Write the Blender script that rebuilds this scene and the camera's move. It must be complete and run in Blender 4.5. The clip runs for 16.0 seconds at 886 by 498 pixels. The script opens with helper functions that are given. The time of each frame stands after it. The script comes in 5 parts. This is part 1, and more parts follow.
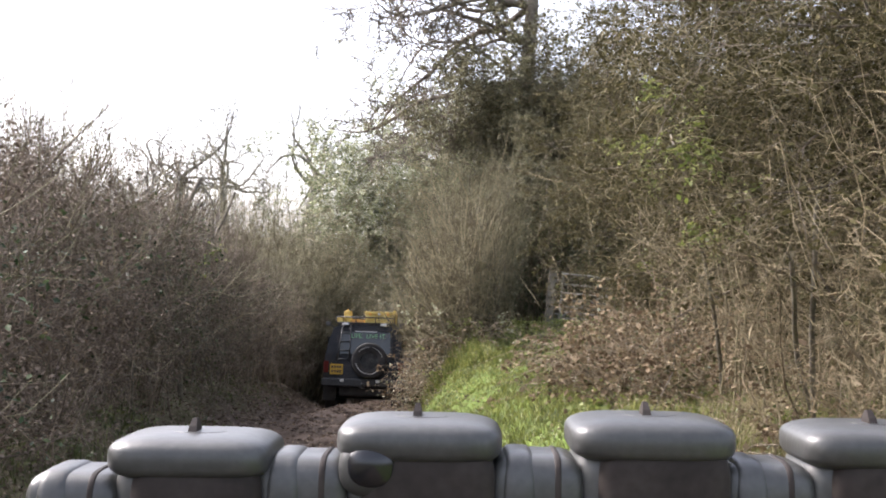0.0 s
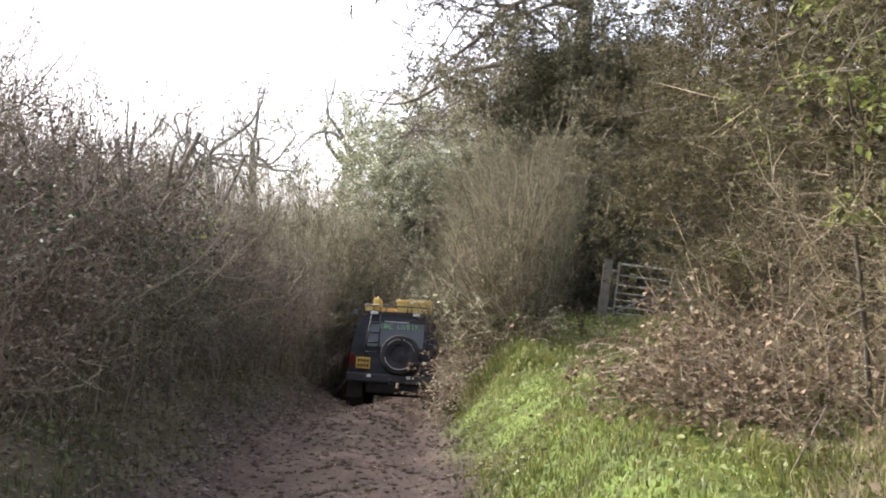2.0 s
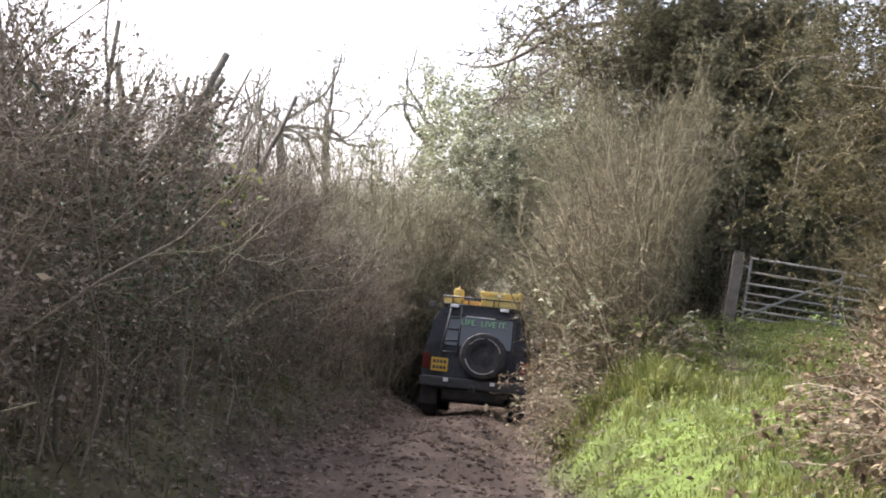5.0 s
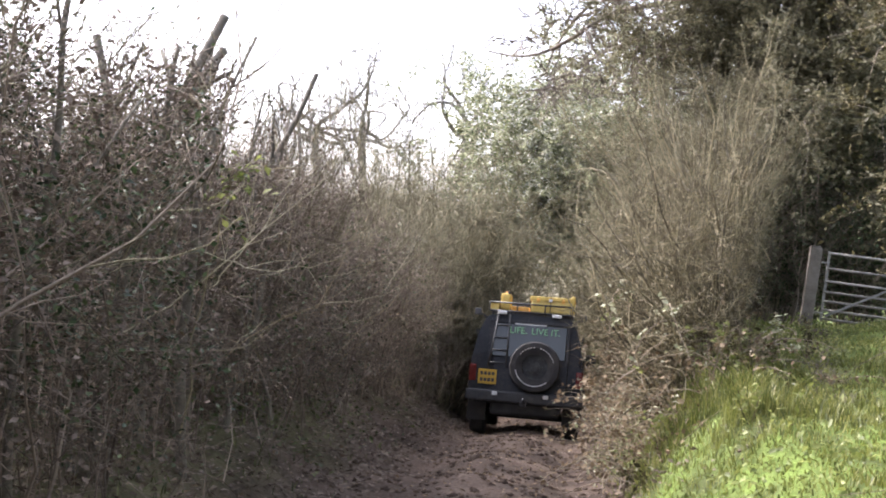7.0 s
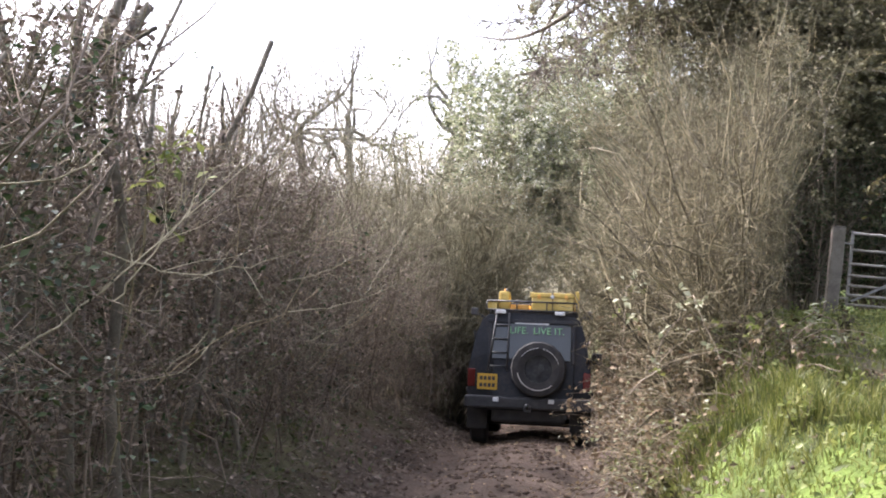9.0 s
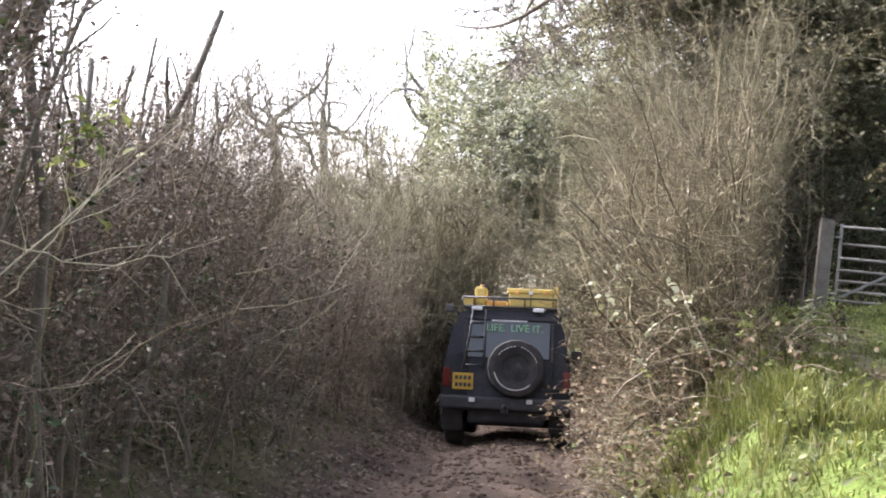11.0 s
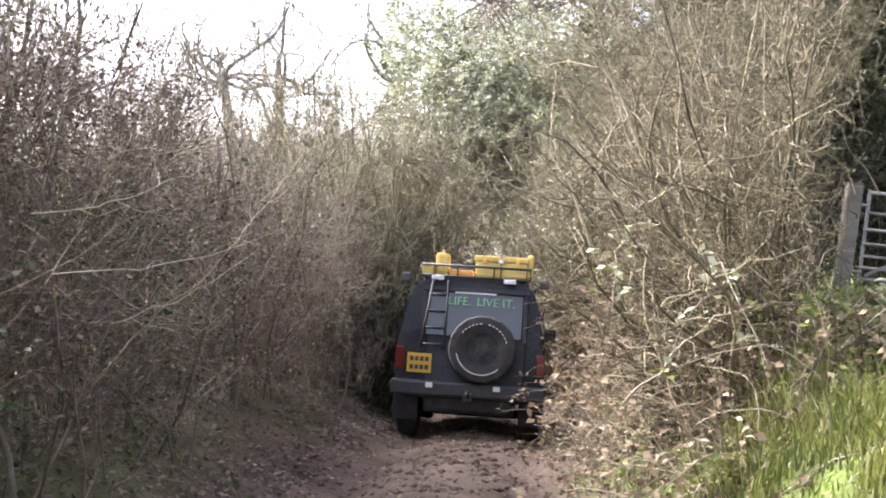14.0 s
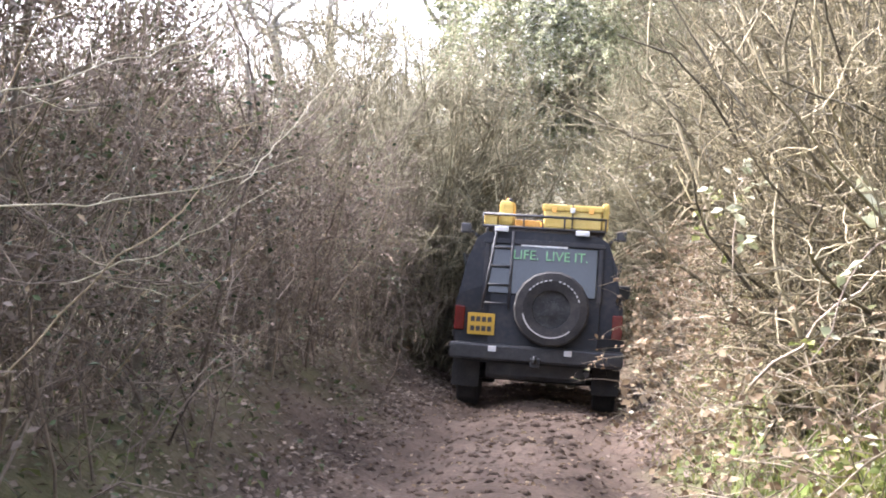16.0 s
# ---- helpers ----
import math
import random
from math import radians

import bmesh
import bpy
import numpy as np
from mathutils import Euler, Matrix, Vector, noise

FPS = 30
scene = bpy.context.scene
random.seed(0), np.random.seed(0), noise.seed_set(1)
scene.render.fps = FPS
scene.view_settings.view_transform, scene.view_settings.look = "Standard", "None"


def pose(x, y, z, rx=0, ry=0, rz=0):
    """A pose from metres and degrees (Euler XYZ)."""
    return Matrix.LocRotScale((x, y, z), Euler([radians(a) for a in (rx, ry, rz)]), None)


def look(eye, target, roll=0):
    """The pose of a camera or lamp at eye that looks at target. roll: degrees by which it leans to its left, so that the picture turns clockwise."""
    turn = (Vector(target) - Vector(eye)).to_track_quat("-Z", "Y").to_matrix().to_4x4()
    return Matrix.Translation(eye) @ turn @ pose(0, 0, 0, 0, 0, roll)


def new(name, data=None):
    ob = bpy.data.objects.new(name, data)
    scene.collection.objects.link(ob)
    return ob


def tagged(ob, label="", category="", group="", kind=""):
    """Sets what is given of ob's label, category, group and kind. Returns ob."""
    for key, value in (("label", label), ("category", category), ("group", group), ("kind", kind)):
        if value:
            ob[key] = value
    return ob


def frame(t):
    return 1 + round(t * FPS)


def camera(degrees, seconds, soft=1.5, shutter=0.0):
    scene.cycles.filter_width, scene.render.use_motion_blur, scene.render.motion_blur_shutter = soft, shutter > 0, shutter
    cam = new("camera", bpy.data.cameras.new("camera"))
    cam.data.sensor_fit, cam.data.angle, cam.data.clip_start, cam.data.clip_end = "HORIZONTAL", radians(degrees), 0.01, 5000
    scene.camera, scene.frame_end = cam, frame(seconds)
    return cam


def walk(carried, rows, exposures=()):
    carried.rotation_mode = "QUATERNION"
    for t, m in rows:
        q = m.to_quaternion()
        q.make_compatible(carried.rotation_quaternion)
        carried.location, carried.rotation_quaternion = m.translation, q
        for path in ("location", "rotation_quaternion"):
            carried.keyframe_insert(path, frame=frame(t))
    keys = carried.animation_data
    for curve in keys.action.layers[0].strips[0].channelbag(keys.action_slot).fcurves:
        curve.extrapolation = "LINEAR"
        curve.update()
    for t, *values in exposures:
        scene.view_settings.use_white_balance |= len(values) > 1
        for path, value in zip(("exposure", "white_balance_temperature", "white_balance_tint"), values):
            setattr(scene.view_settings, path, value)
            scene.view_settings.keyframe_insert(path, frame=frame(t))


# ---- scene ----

cam = camera(42.0, 16.0, soft=1.9)
PATH = [
    (0, (0.557, 0.481, 1.954), (0.52, 2.48, 2.021), 0.9),
    (0.5, (0.517, 1.144, 1.954), (0.469, 3.143, 2.019), 1.8),
    (1, (0.444, 1.807, 1.921), (0.383, 3.805, 1.983), 4.0),
    (1.5, (0.427, 2.439, 1.919), (0.354, 4.436, 1.98), 2.8),
    (2, (0.358, 3.158, 1.932), (0.262, 5.155, 1.977), 2.5),
    (2.5, (0.306, 3.846, 1.93), (0.197, 5.843, 1.952), 2.0),
    (3, (0.246, 4.457, 1.943), (0.12, 6.453, 1.95), 3.5),
    (3.5, (0.191, 5.029, 1.951), (0.047, 7.024, 1.954), 3.4),
    (4, (0.109, 5.657, 1.941), (-0.06, 7.65, 1.956), 4.1),
    (6.5, (-0.467, 7.964, 1.951), (-0.746, 9.944, 1.962), 3.5),
    (7, (-0.414, 8.341, 1.935), (-0.707, 10.32, 1.948), 3.2),
    (7.5, (-0.507, 8.89, 1.931), (-0.813, 10.866, 1.943), 1.8),
    (8, (-0.521, 9.22, 1.916), (-0.821, 11.198, 1.933), 0.6),
    (8.5, (-0.557, 9.457, 1.907), (-0.848, 11.436, 1.923), 1.3),
    (9, (-0.568, 9.712, 1.898), (-0.851, 11.692, 1.911), 0.9),
    (11.5, (-0.635, 10.811, 1.867), (-0.861, 12.799, 1.871), 0.6),
    (12, (-0.667, 11.364, 1.863), (-0.866, 13.354, 1.857), 0.1),
    (12.5, (-0.682, 11.718, 1.853), (-0.867, 13.709, 1.838), 0.2),
    (13, (-0.7, 12.132, 1.836), (-0.865, 14.125, 1.811), -0.4),
    (13.5, (-0.757, 12.48, 1.798), (-0.915, 14.473, 1.764), 0.7),
    (14, (-0.855, 12.834, 1.774), (-1.03, 14.826, 1.727), 2.4),
    (14.5, (-0.91, 13.19, 1.745), (-1.114, 15.179, 1.681), 2.5),
    (15, (-0.961, 13.563, 1.724), (-1.19, 15.548, 1.634), 2.1),
    (15.5, (-0.997, 13.919, 1.685), (-1.245, 15.901, 1.579), 1.1),
    (16, (-1.074, 14.28, 1.657), (-1.341, 16.258, 1.529), 2.1),
]
walk(cam, [(t, look(eye, target, roll)) for t, eye, target, roll in PATH], exposures=[(0.0, 2.0, 6200, 17), (4.0, 2.15, 6150, 18), (9.0, 2.4, 6050, 20), (12.5, 2.6, 6050, 20), (14.0, 2.85, 6000, 21), (16.0, 3.3, 5900, 22)])

# ---- light: bright hazy sky, sun ahead on the left ----
SUN_AZ, SUN_EL = radians(66), radians(40)          # left of +y, above the horizon
to_sun = Vector((-math.sin(SUN_AZ) * math.cos(SUN_EL), math.cos(SUN_AZ) * math.cos(SUN_EL), math.sin(SUN_EL)))
world = bpy.data.worlds.new("sky")
scene.world = world
world.use_nodes = True
wn = world.node_tree.nodes
sky = wn.new("ShaderNodeTexSky")
sky.sky_type, sky.sun_disc = "NISHITA", False
sky.sun_elevation, sky.sun_rotation = SUN_EL, -SUN_AZ
sky.dust_density, sky.air_density, sky.ozone_density = 5.0, 1.0, 0.6
wn["Background"].inputs["Strength"].default_value = 0.15
haze = wn.new("ShaderNodeHueSaturation")
haze.inputs["Saturation"].default_value = 0.5
world.node_tree.links.new(sky.outputs["Color"], haze.inputs["Color"])
world.node_tree.links.new(haze.outputs["Color"], wn["Background"].inputs["Color"])
sun = new("sun", bpy.data.lights.new("sun", "SUN"))
sun.data.energy, sun.data.angle, sun.data.color = 1.3, radians(0.8), (1.0, 0.95, 0.86)
sun.matrix_world = look(to_sun * 60, (0, 0, 0))


# ---- materials ----
def material(name, colours, scale=6.0, rough=0.8, bump=0.3, spread=0.25, metal=0.0, through_light=0.0, island=True,
             fine=60.0, spec=0.5, bump_distance=0.02):
    """Principled surface: a coarse and a fine noise blend the colours; spread varies pieces by chance."""
    m = bpy.data.materials.new(name)
    m.use_nodes = True
    nodes, links = m.node_tree.nodes, m.node_tree.links
    b = nodes["Principled BSDF"]
    place = nodes.new("ShaderNodeTexCoord")
    coarse, grain = nodes.new("ShaderNodeTexNoise"), nodes.new("ShaderNodeTexNoise")
    coarse.inputs["Scale"].default_value, grain.inputs["Scale"].default_value = scale, fine
    coarse.inputs["Detail"].default_value, grain.inputs["Detail"].default_value = 4, 3
    links.new(place.outputs["Object"], coarse.inputs["Vector"])
    links.new(place.outputs["Object"], grain.inputs["Vector"])
    ramp = nodes.new("ShaderNodeValToRGB")
    el = ramp.color_ramp.elements
    while len(el) < len(colours):
        el.new(0.5)
    for n, c in enumerate(colours):
        el[n].position = 0.32 + 0.36 * n / max(1, len(colours) - 1)
        el[n].color = (*c, 1)
    mixed = nodes.new("ShaderNodeMath")
    mixed.operation = "MULTIPLY_ADD"
    links.new(grain.outputs["Fac"], mixed.inputs[0])
    mixed.inputs[1].default_value = 0.4
    off = nodes.new("ShaderNodeMath")
    off.operation = "MULTIPLY_ADD"
    links.new(coarse.outputs["Fac"], off.inputs[0])
    off.inputs[1].default_value, off.inputs[2].default_value = 0.6, 0.0
    links.new(off.outputs[0], mixed.inputs[2])
    chance = nodes.new("ShaderNodeNewGeometry") if island else nodes.new("ShaderNodeObjectInfo")
    rnd = chance.outputs["Random Per Island"] if island else chance.outputs["Random"]
    shift = nodes.new("ShaderNodeMath")
    shift.operation = "MULTIPLY_ADD"
    links.new(rnd, shift.inputs[0])
    shift.inputs[1].default_value = spread
    add = nodes.new("ShaderNodeMath")
    add.operation = "ADD"
    links.new(mixed.outputs[0], add.inputs[0])
    add.inputs[1].default_value = -spread / 2
    links.new(add.outputs[0], shift.inputs[2])
    links.new(shift.outputs[0], ramp.inputs["Fac"])
    links.new(ramp.outputs["Color"], b.inputs["Base Color"])
    b.inputs["Roughness"].default_value, b.inputs["Metallic"].default_value = rough, metal
    b.inputs["Specular IOR Level"].default_value = spec
    if bump:
        bp = nodes.new("ShaderNodeBump")
        bp.inputs["Strength"].default_value, bp.inputs["Distance"].default_value = bump, bump_distance
        links.new(mixed.outputs[0], bp.inputs["Height"])
        links.new(bp.outputs["Normal"], b.inputs["Normal"])
    if through_light:
        tr, mx = nodes.new("ShaderNodeBsdfTranslucent"), nodes.new("ShaderNodeMixShader")
        links.new(ramp.outputs["Color"], tr.inputs["Color"])
        mx.inputs["Fac"].default_value = through_light
        links.new(b.outputs[0], mx.inputs[1])
        links.new(tr.outputs[0], mx.inputs[2])
        links.new(mx.outputs[0], nodes["Material Output"].inputs["Surface"])
    return m


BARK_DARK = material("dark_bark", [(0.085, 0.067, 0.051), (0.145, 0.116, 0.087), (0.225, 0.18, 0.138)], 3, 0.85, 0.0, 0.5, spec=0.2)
# far oak bark, paled so that distance haze and glare sit in its colour
HAZED_BARK = material("hazed_bark", [(0.11, 0.1, 0.085), (0.2, 0.185, 0.155), (0.32, 0.3, 0.25)], 4, 0.85, 0.3, 0.3, fine=30, spec=0.2)
BARK_TAN = material("tan_twigs", [(0.058, 0.049, 0.027), (0.137, 0.115, 0.064), (0.27, 0.232, 0.138)], 3, 0.7, 0.0, 0.75, spec=0.3)
BARK_OLIVE = material("olive_twigs", [(0.05, 0.043, 0.021), (0.1, 0.085, 0.042), (0.18, 0.15, 0.078)], 3, 0.75, 0.0, 0.5, spec=0.2)
MOSSY_TWIG = material("mossy_twigs", [(0.075, 0.068, 0.038), (0.145, 0.13, 0.078), (0.24, 0.215, 0.135)], 3, 0.8, 0.0, 0.5, spec=0.2)
BARK_GREY = material("grey_twigs", [(0.14, 0.125, 0.078), (0.27, 0.245, 0.155), (0.42, 0.385, 0.26)], 3, 0.7, 0.0, 0.5)
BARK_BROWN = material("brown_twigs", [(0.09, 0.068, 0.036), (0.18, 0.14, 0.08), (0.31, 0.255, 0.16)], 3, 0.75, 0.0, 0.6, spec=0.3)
BARK_TRUNK = material("trunk_bark", [(0.05, 0.04, 0.03), (0.13, 0.105, 0.08), (0.22, 0.19, 0.14)], 5, 0.9, 0.8, 0.2, fine=40)
CUT_WOOD = material("cut_wood", [(0.055, 0.047, 0.034), (0.1, 0.087, 0.063), (0.17, 0.149, 0.109)], 6, 0.8, 0.5, 0.3)
BRAMBLE_STEM = material("bramble_stems", [(0.11, 0.083, 0.052), (0.2, 0.157, 0.103), (0.34, 0.285, 0.195)], 3, 0.6, 0.0, 0.5)
DEAD_LEAF = material("dead_leaves", [(0.1, 0.07, 0.042), (0.18, 0.132, 0.08), (0.27, 0.21, 0.135)], 5, 0.85, 0.0, 0.7, through_light=0.25, spec=0.15)
IVY_LEAF = material("ivy_leaves", [(0.018, 0.03, 0.012), (0.04, 0.065, 0.025), (0.075, 0.1, 0.04)], 5, 0.5, 0.0, 0.6, through_light=0.15, spec=0.22)
HOLLY_LEAF = material("evergreen_leaves", [(0.11, 0.125, 0.065), (0.22, 0.24, 0.135), (0.37, 0.385, 0.245)], 5, 0.16, 0.0, 0.7, through_light=0.55, spec=0.9)
# near-white leaf colour that paints sun glints on the evergreen
GLINT_LEAF = material("painted_glints", [(0.42, 0.43, 0.35), (0.6, 0.6, 0.52), (0.75, 0.75, 0.68)], 5, 0.3, 0.0, 0.6, through_light=0.5)
PALE_LEAF = material("pale_bramble_leaves", [(0.2, 0.22, 0.11), (0.34, 0.36, 0.21), (0.48, 0.49, 0.34)], 5, 0.35, 0.0, 0.7, through_light=0.35)
FRESH_LEAF = material("fresh_leaves", [(0.105, 0.132, 0.03), (0.18, 0.212, 0.05), (0.26, 0.285, 0.085)], 5, 0.5, 0.0, 0.5, through_light=0.45)
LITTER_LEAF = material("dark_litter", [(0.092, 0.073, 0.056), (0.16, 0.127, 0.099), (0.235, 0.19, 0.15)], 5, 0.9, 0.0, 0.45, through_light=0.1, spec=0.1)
IVIED_LEAF = material("dull_green_leaves", [(0.085, 0.08, 0.044), (0.145, 0.136, 0.078), (0.22, 0.205, 0.125)], 5, 0.5, 0.0, 0.6, through_light=0.35, spec=0.35)
OLIVE_LEAF = material("olive_leaves", [(0.04, 0.036, 0.015), (0.064, 0.057, 0.024), (0.095, 0.083, 0.037)], 5, 0.8, 0.0, 0.5, through_light=0.25, spec=0.12)
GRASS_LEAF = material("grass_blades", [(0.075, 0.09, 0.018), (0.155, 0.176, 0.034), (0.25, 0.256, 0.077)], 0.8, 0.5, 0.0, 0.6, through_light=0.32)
DRY_GRASS = material("dry_grass", [(0.2, 0.165, 0.09), (0.33, 0.28, 0.16), (0.46, 0.4, 0.25)], 0.8, 0.7, 0.0, 0.6, through_light=0.3)
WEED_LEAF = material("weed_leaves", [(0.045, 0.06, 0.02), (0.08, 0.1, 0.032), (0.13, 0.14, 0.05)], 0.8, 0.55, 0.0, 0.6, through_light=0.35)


def ground_material():
    """Wet brown mud with leaf crumbs along the lane, turf and soil beside it."""
    m = material("earth_and_turf", [(0.04, 0.028, 0.02), (0.08, 0.058, 0.043), (0.145, 0.108, 0.08)], 1.6, 0.9, 1.0, 0.0, fine=28, bump_distance=0.06, spec=0.15)
    nodes, links = m.node_tree.nodes, m.node_tree.links
    b = nodes["Principled BSDF"]
    mask = nodes.new("ShaderNodeAttribute")
    mask.attribute_name = "turf"
    turf, ramp = nodes.new("ShaderNodeTexNoise"), nodes.new("ShaderNodeValToRGB")
    turf.inputs["Scale"].default_value, turf.inputs["Detail"].default_value = 2.2, 6
    links.new(nodes["Texture Coordinate"].outputs["Object"], turf.inputs["Vector"])
    links.new(turf.outputs["Fac"], ramp.inputs["Fac"])
    for n, (p, c) in enumerate([(0.35, (0.05, 0.06, 0.018)), (0.65, (0.12, 0.17, 0.035))]):
        ramp.color_ramp.elements[n].position, ramp.color_ramp.elements[n].color = p, (*c, 1)
    mx = nodes.new("ShaderNodeMix")
    mx.data_type = "RGBA"
    links.new(mask.outputs["Fac"], mx.inputs["Factor"])
    links.new(b.inputs["Base Color"].links[0].from_socket, mx.inputs["A"])
    links.new(ramp.outputs["Color"], mx.inputs["B"])
    links.new(mx.outputs["Result"], b.inputs["Base Color"])
    return m


GROUND = ground_material()


# ---- mesh helpers ----
def smooth(v, a, b):
    s = np.clip((np.asarray(v, float) - a) / (b - a), 0, 1)
    return s * s * (3 - 2 * s)


def mesh_object(name, verts, faces, mat, parent=None, shade=True):
    """One mesh object from arrays: verts (n, 3), faces a list of index arrays (m, 3) or (m, 4)."""
    me = bpy.data.meshes.new(name)
    verts = np.asarray(verts, np.float32)
    me.vertices.add(len(verts))
    me.vertices.foreach_set("co", verts.ravel())
    flat = np.concatenate([f.ravel() for f in faces]).astype(np.int32)
    sizes = np.concatenate([np.full(len(f), f.shape[1]) for f in faces]).astype(np.int32)
    me.loops.add(len(flat))
    me.loops.foreach_set("vertex_index", flat)
    me.polygons.add(len(sizes))
    me.polygons.foreach_set("loop_start", np.r_[0, np.cumsum(sizes)[:-1]].astype(np.int32))
    me.polygons.foreach_set("loop_total", sizes)
    if shade:
        me.polygons.foreach_set("use_smooth", np.ones(len(sizes), bool))
    me.update(calc_edges=True)
    me.materials.append(mat)
    ob = new(name, me)
    if parent:
        ob.parent = parent
    return ob


def part(name, bm, mat, parent, label=""):
    """Links a bmesh as one mesh object under a thing or a part."""
    me = bpy.data.meshes.new(name)
    bm.normal_update()
    bm.to_mesh(me)
    bm.free()
    me.materials.append(mat)
    ob = new(name, me)
    ob.parent = parent
    return tagged(ob, label)


def thing(name, at, label, category, group="", kind="", turn=None):
    ob = new(name)
    ob.empty_display_size = 0.1
    ob.matrix_world = (turn if turn is not None else Matrix.Translation(at))
    return tagged(ob, label, category, group, kind)


def unit(v):
    return v / np.maximum(np.linalg.norm(v, axis=-1, keepdims=True), 1e-9)


def grow(rng, p0, d, length, r0, k, wobble, lift, taper=0.25, flow=0.0):
    """Polylines of k points from p0 along d, wandering (in long bends where flow is high) and bending by lift: points (n, k, 3), radii (n, k)."""
    n = len(p0)
    pts, rad = np.zeros((n, k, 3)), np.zeros((n, k))
    pts[:, 0], d = p0, unit(d)
    length, r0 = np.broadcast_to(length, n), np.broadcast_to(r0, n)
    bend = rng.normal(size=(n, 3)) if flow else np.zeros((n, 3))
    for i in range(k):
        rad[:, i] = r0 * (1 - (1 - taper) * i / (k - 1))
        if i:
            bend = flow * bend + math.sqrt(1 - flow * flow) * rng.normal(size=(n, 3))
            d = unit(d + wobble * bend + np.array([0, 0, lift]))
            pts[:, i] = pts[:, i - 1] + d * (length / (k - 1))[:, None]
    return pts, rad


def branch(rng, pts, rad, count, lo, hi, length, spread, k, wobble, lift, ratio=0.6, taper=0.25, shorten=0.5, flow=0.0):
    """count side shoots started at random places (lo to hi of the length) on the given polylines."""
    n, kk, _ = pts.shape
    who = rng.integers(0, n, count)
    s = rng.uniform(lo, hi, count) * (kk - 1)
    i = np.minimum(s.astype(int), kk - 2)
    f = (s - i)[:, None]
    p = pts[who, i] * (1 - f) + pts[who, i + 1] * f
    along = unit(pts[who, i + 1] - pts[who, i])
    d = unit(along * (1 - spread) + unit(rng.normal(size=(count, 3))) * spread)
    r = rad[who, i] * ratio
    long = length * rng.uniform(0.5, 1.4, count) * (1 - shorten * s / (kk - 1))
    return grow(rng, p, d, long, r, k, wobble, lift, taper, flow)


def tubes(sets, sides=3):
    """Verts and quads of tubes round sets of polylines."""
    vs, fs, base = [], [], 0
    for pts, rad in sets:
        n, k, _ = pts.shape
        t = unit(np.gradient(pts, axis=1))
        ref = np.where(np.abs(t[..., 2:3]) > 0.9, np.array([1.0, 0, 0]), np.array([0, 0, 1.0]))
        a = unit(np.cross(t, ref))
        b = np.cross(t, a)
        ang = np.arange(sides) * 2 * np.pi / sides
        ring = pts[:, :, None] + rad[:, :, None, None] * (a[:, :, None] * np.cos(ang)[:, None] + b[:, :, None] * np.sin(ang)[:, None])
        idx = (base + np.arange(n * k * sides)).reshape(n, k, sides)
        q = np.stack([idx[:, :-1], np.roll(idx[:, :-1], -1, 2), np.roll(idx[:, 1:], -1, 2), idx[:, 1:]], -1)
        vs.append(ring.reshape(-1, 3))
        fs.append(q.reshape(-1, 4))
        base += n * k * sides
    return np.concatenate(vs), [np.concatenate(fs)]


def spines(pts, rad):
    """Verts and triangles of thin three-sided tapering spikes along two-point twigs."""
    n = len(pts)
    t = unit(pts[:, 1] - pts[:, 0])
    a = unit(np.cross(t, np.where(np.abs(t[:, 2:3]) > 0.9, np.array([1.0, 0, 0]), np.array([0, 0, 1.0]))))
    b = np.cross(t, a)
    ang = np.arange(3) * 2 * np.pi / 3
    ring = pts[:, :1] + rad[:, :1, None] * (a[:, None] * np.cos(ang)[:, None] + b[:, None] * np.sin(ang)[:, None])
    v = np.concatenate([ring, pts[:, 1:]], 1)
    i = np.arange(n)[:, None] * 4
    return v.reshape(-1, 3), [np.concatenate([i + np.array([[0, 1, 3]]), i + np.array([[1, 2, 3]]), i + np.array([[2, 0, 3]])])]


def leaves(rng, p, size, flat=0.5, width=0.55, droop=0.0):
    """Folded four-cornered leaves at the points p."""
    n = len(p)
    size = size * rng.uniform(0.6, 1.3, n)[:, None]
    d = rng.normal(size=(n, 3))
    d[:, 2] = d[:, 2] * flat - droop
    d = unit(d)
    side = unit(np.cross(d, unit(rng.normal(size=(n, 3)) * 0.6 + np.array([0, 0, 1.0]))))
    up = np.cross(side, d)
    v = np.stack([p, p + d * size * 0.5 + side * size * width / 2 + up * size * 0.12, p + d * size,
                  p + d * size * 0.5 - side * size * width / 2 + up * size * 0.12], 1)
    i = np.arange(n)[:, None] * 4
    return v.reshape(-1, 3), [np.concatenate([i + np.array([[0, 1, 2]]), i + np.array([[0, 2, 3]])])]


def blades(rng, p, height, width, lean=0.35):
    """Bent, tapered grass blades standing at the points p."""
    n = len(p)
    h = (height * rng.uniform(0.5, 1.4, n))[:, None]
    a = rng.uniform(0, 2 * np.pi, n)
    side = np.stack([np.cos(a), np.sin(a), 0 * a], 1) * width / 2
    tip = np.stack([rng.normal(size=n), rng.normal(size=n), 0 * a], 1) * lean * h
    up = np.array([0, 0, 1.0])
    v = np.stack([p - side, p + side, p + up * h * 0.6 + tip * 0.35 + side * 0.7, p + up * h * 0.6 + tip * 0.35 - side * 0.7, p + up * h * 0.95 + tip], 1)
    i = np.arange(n)[:, None] * 5
    return v.reshape(-1, 3), [i + np.array([[0, 1, 2, 3]]), i + np.array([[3, 2, 4]])]


# ---- the lie of the land ----
def lane_x(y):
    return np.interp(y, [-12, 0, 6, 10, 14, 18, 22, 30, 45], [1.5, 0.6, 0.05, -0.5, -1.05, -1.35, -1.6, -1.65, -2.4])


